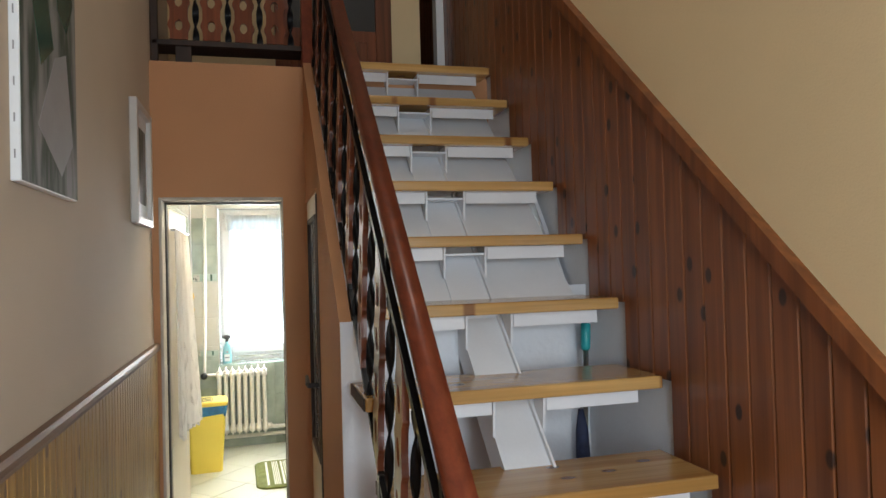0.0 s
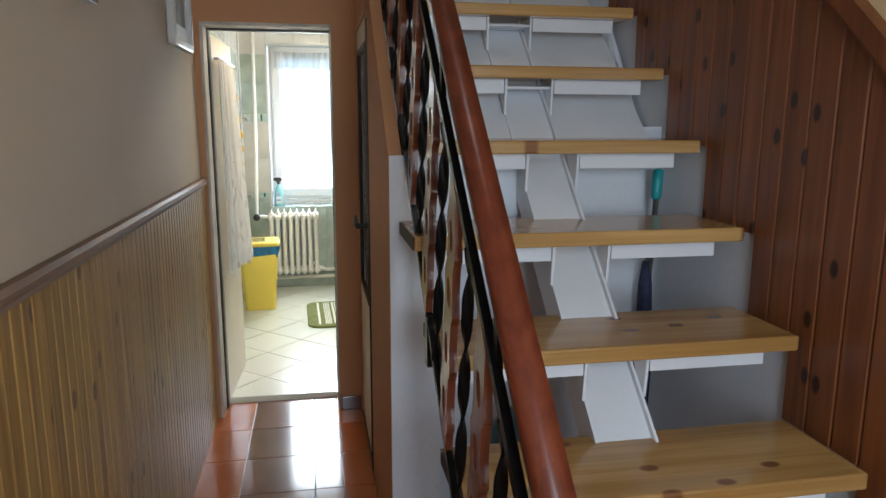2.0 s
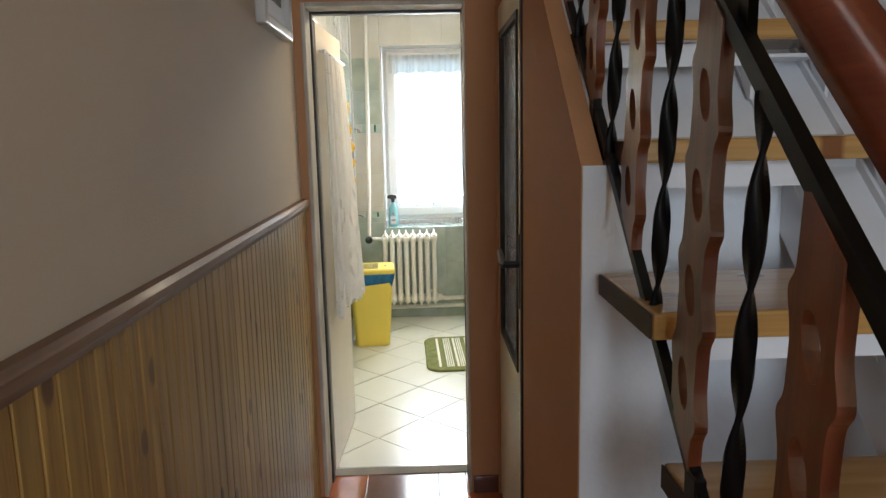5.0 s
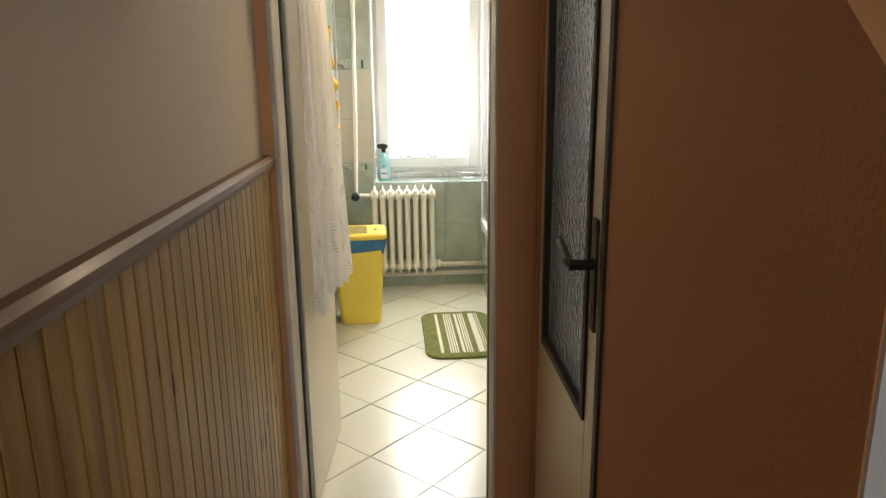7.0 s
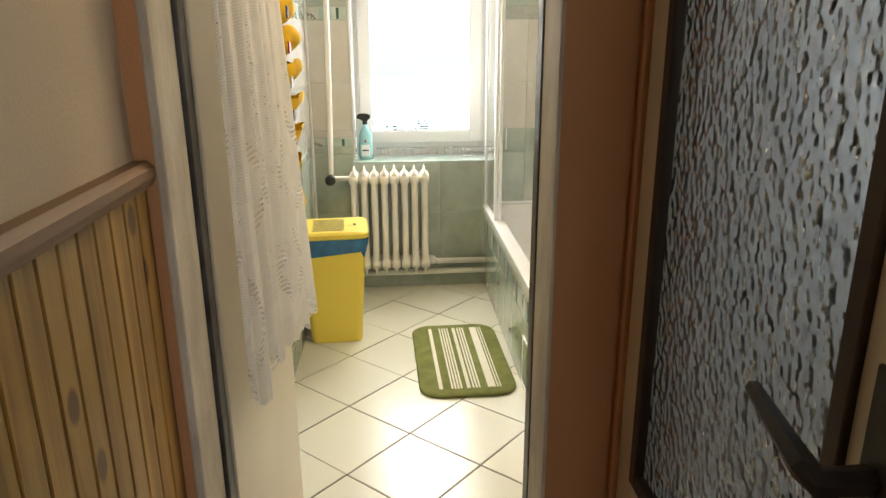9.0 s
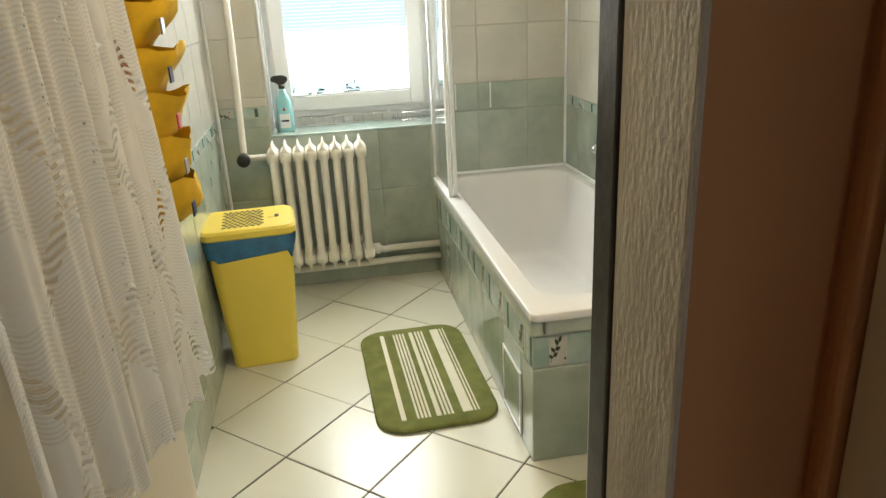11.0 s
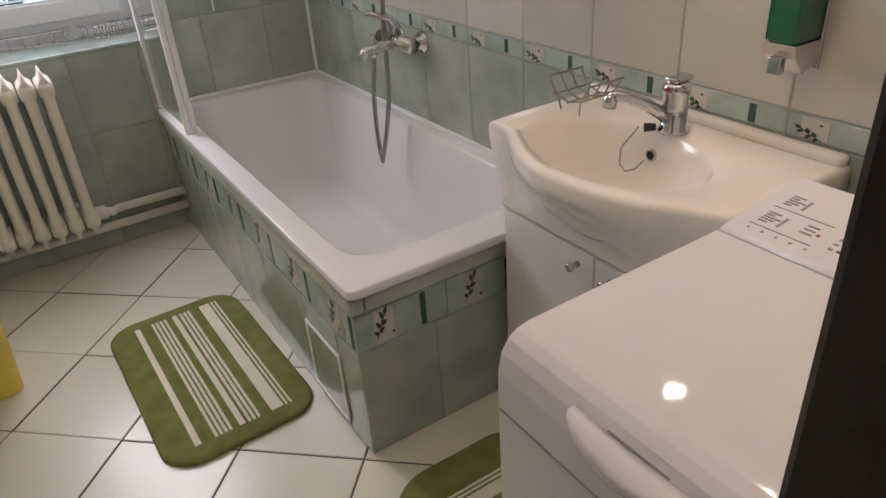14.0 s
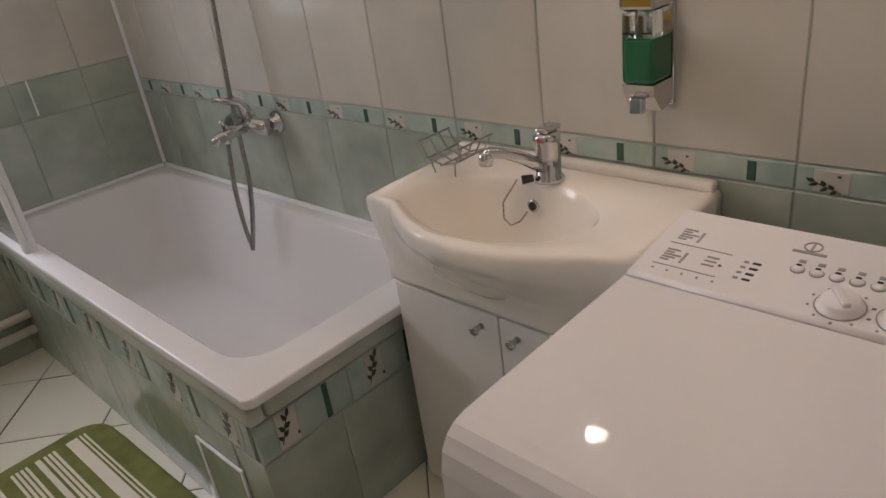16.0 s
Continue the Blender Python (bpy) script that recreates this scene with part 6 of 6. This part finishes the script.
# ---- pictures on the hall wall ----
painting = holder("canvas_painting", 0, 0, 0, "unframed grey-green landscape canvas hung on the wall", "painting")
part("canvas", cube(LEFT, LEFT + 0.022, 1.775, 2.27, 1.85, 2.62, 0.003), PAPERWHITE, painting)
part("painted_face", cube(LEFT + 0.0222, LEFT + 0.0235, 1.778, 2.267, 1.853, 2.617), CANVASGREY, painting, "grey rocks and dark green trees")
for k in range(9):
    part("staple", cube(LEFT + 0.009, LEFT + 0.012, 1.7735, 1.7755, 1.9 + k * 0.08, 1.92 + k * 0.08), GREYPRINT, painting)
pic = holder("picture_frame", 0, 0, 0, "silver-white framed picture hung on the wall", "picture")
PY0, PY1, PZ0, PZ1 = 3.28, 3.72, 1.855, 2.40
for a, c, p, q in ((PY0, PY0 + 0.035, PZ0, PZ1), (PY1 - 0.035, PY1, PZ0, PZ1), (PY0 + 0.035, PY1 - 0.035, PZ0, PZ0 + 0.035), (PY0 + 0.035, PY1 - 0.035, PZ1 - 0.035, PZ1)):
    part("frame", cube(LEFT, LEFT + 0.034, a, c, p, q, 0.006), SILVERFRAME, pic)
part("mount", cube(LEFT, LEFT + 0.012, PY0 + 0.035, PY1 - 0.035, PZ0 + 0.035, PZ1 - 0.035), PAPERWHITE, pic)
part("print", cube(LEFT + 0.012, LEFT + 0.014, PY0 + 0.09, PY1 - 0.09, PZ0 + 0.1, PZ1 - 0.1), CANVASGREY, pic)

for m_, pts_ in ((DARKGREEN, ((2.05, 2.617), (2.2, 2.617), (2.24, 2.4), (2.17, 2.3), (2.08, 2.34))), (GREYPRINT, ((1.9, 2.0), (2.05, 2.2), (2.16, 2.24), (2.22, 2.0), (2.1, 1.9))), (DARKGREEN, ((1.86, 2.3), (1.98, 2.36), (2.04, 2.22), (1.93, 2.15)))):
    part("brush_patch", prism(bmesh.new(), list(pts_), "x", LEFT + 0.0232, LEFT + 0.0242), m_, painting)

# ---- upper landing ----
land = holder("landing_railing", 0, 0, 0, "dark landing railing with carved brown boards", "railing")
LY = BACK + 0.06
part("bottom_bar", cube(LEFT + 0.01, 0.74, LY - 0.02, LY + 0.02, UPPER + 0.10, UPPER + 0.13, 0.004), DARKWOOD, land)
part("shelf_board", cube(LEFT + 0.01, 0.74, LY + 0.02, LY + 0.16, UPPER + 0.10, UPPER + 0.118, 0.003), DARKWOOD, land)
part("handrail", cube(LEFT + 0.01, 0.78, LY - 0.03, LY + 0.03, UPPER + 0.88, UPPER + 0.95, 0.02, 3), RAILWOOD, land)
part("newel_post", cube(0.735, 0.80, LY - 0.03, LY + 0.035, UPPER, UPPER + 1.0, 0.008), RAILWOOD, land)
part("wall_post", cube(LEFT + 0.002, LEFT + 0.04, LY - 0.02, LY + 0.02, UPPER, UPPER + 0.95, 0.006), DARKWOOD, land)
part("foot", cube(0.08, 0.16, LY - 0.01, LY + 0.03, UPPER, UPPER + 0.10, 0.004), DARKWOOD, land)
slope = 0.0
lb = carved_board(0, 0, 0.74, 0.115, 0.022)
lb.transform(pose(0, 0, 0, 0, 0, 90))
first = part("carved_board", lb, BOARDWOOD, land)
for k in range(4):
    o = first if k == 0 else new("carved_board", first.data)
    o.parent = land
    o.location = (0.1 + k * 0.165, LY, UPPER + 0.135)
tw = twisted_bar(0.74, 0.0165, 2.6)
first = part("twisted_bar", tw, BLACK, land)
for k in range(4):
    o = first if k == 0 else new("twisted_bar", first.data)
    o.parent = land
    o.location = (0.185 + k * 0.165, LY, UPPER + 0.135)
LB = 4.75
structure("wall_landing_stub", cube(-0.045, 1.42 + 0.19, LB + 0.02, LB + 0.12, UPPER - 0.03, ROOF), YELLOW, "cream plaster wall at the back of the landing")
# Dark sheet set back in the gap; its colour supplies the shade.
structure("wall_landing_dark", cube(1.611, 1.725, LB + 0.5, LB + 0.55, UPPER - 0.03, ROOF), DARKWOOD, "dark sheet giving the recess beside the landing wall its painted shade")
structure("trim_landing", cube(1.725, RIGHT - 0.001, LB, LB + 0.1, UPPER - 0.03, ROOF), PVC, "white painted strip beside the panelling")
ld = holder("door_3", 0, 0, 0, "closed brown upstairs door with dark glass", "door")
ld["kind"] = "structure"
for a, c, p, q in ((0.62, 0.72, UPPER, 4.72), (1.29, 1.40, UPPER, 4.72), (0.72, 1.29, UPPER, UPPER + 0.5), (0.72, 1.29, 4.6, 4.72)):
    part("leaf", cube(a, c, LB - 0.02, LB + 0.02, p, q, 0.004), BOARDWOOD, ld)
part("pane", cube(0.72, 1.29, LB - 0.004, LB + 0.004, UPPER + 0.5, 4.6), BLACKPLASTIC, ld, "dark glass")
part("lower_panel", cube(0.78, 1.23, LB - 0.028, LB - 0.02, UPPER + 0.08, UPPER + 0.42, 0.006), BOARDWOOD, ld)

# ---- under the stairs ----
mop = holder("mop", 0, 0, 0, "mop with grey pole and teal grip leaning under the stairs", "mop")
b = bmesh.new()
tube(b, [(1.655, 2.56, 0.005), (1.735, 2.62, 1.29)], 0.011, 10)
part("pole", b, STEELWIRE, mop, smooth=True)
b = bmesh.new()
tube(b, [(1.734, 2.62, 1.28), (1.735, 2.622, 1.29), (1.74, 2.625, 1.385), (1.741, 2.626, 1.39)], [0.012, 0.019, 0.02, 0.012], 12)
part("grip", b, material("teal_plastic", (0.03, 0.36, 0.38), 0.4, vary=0.1, scale=10), mop, "teal plastic grip", smooth=True)
umb = holder("umbrella", 0, 0, 0, "folded black umbrella leaning against the white wall", "umbrella")
b = bmesh.new()
tube(b, [(1.665, 2.50, 0.3), (1.66, 2.50, 0.36), (1.65, 2.49, 0.7), (1.644, 2.49, 1.0), (1.642, 2.49, 1.08)], [0.006, 0.022, 0.033, 0.024, 0.01], 12)
part("canopy", b, BLUEPRINT, umb, smooth=True)
b = bmesh.new()
tube(b, [(1.668, 2.502, 0.0), (1.642, 2.49, 1.16)], 0.005, 8)
part("shaft", b, STEELWIRE, umb, smooth=True)

can = holder("gas_bottle", 1.13, 2.24, 0.0, "dark teal gas bottle standing under the stairs", "gas bottle")
can.matrix_world = pose(1.13, 2.24, 0.0)
TEAL = material("dark_teal_enamel", (0.03, 0.09, 0.11), 0.4, vary=0.3, scale=12, fine=80, bump=0.1)
b = bmesh.new()
lathe(b, [(0.001, 0.0), (0.10, 0.0), (0.115, 0.03), (0.115, 0.55), (0.10, 0.62), (0.06, 0.665), (0.03, 0.68), (0.001, 0.68)], (0, 0, 0), 28)
part("shell", b, TEAL, can, smooth=True)
b = bmesh.new()
lathe(b, [(0.001, 0.68), (0.022, 0.68), (0.02, 0.71), (0.026, 0.72), (0.024, 0.74), (0.001, 0.742)], (0, 0, 0), 14)
part("valve", b, BLACKPLASTIC, can, smooth=True)
part("label_band", lathe(bmesh.new(), [(0.1155, 0.42), (0.117, 0.42), (0.117, 0.47), (0.1155, 0.47)], (0, 0, 0), 28), AQUAPLASTIC, can, smooth=True)
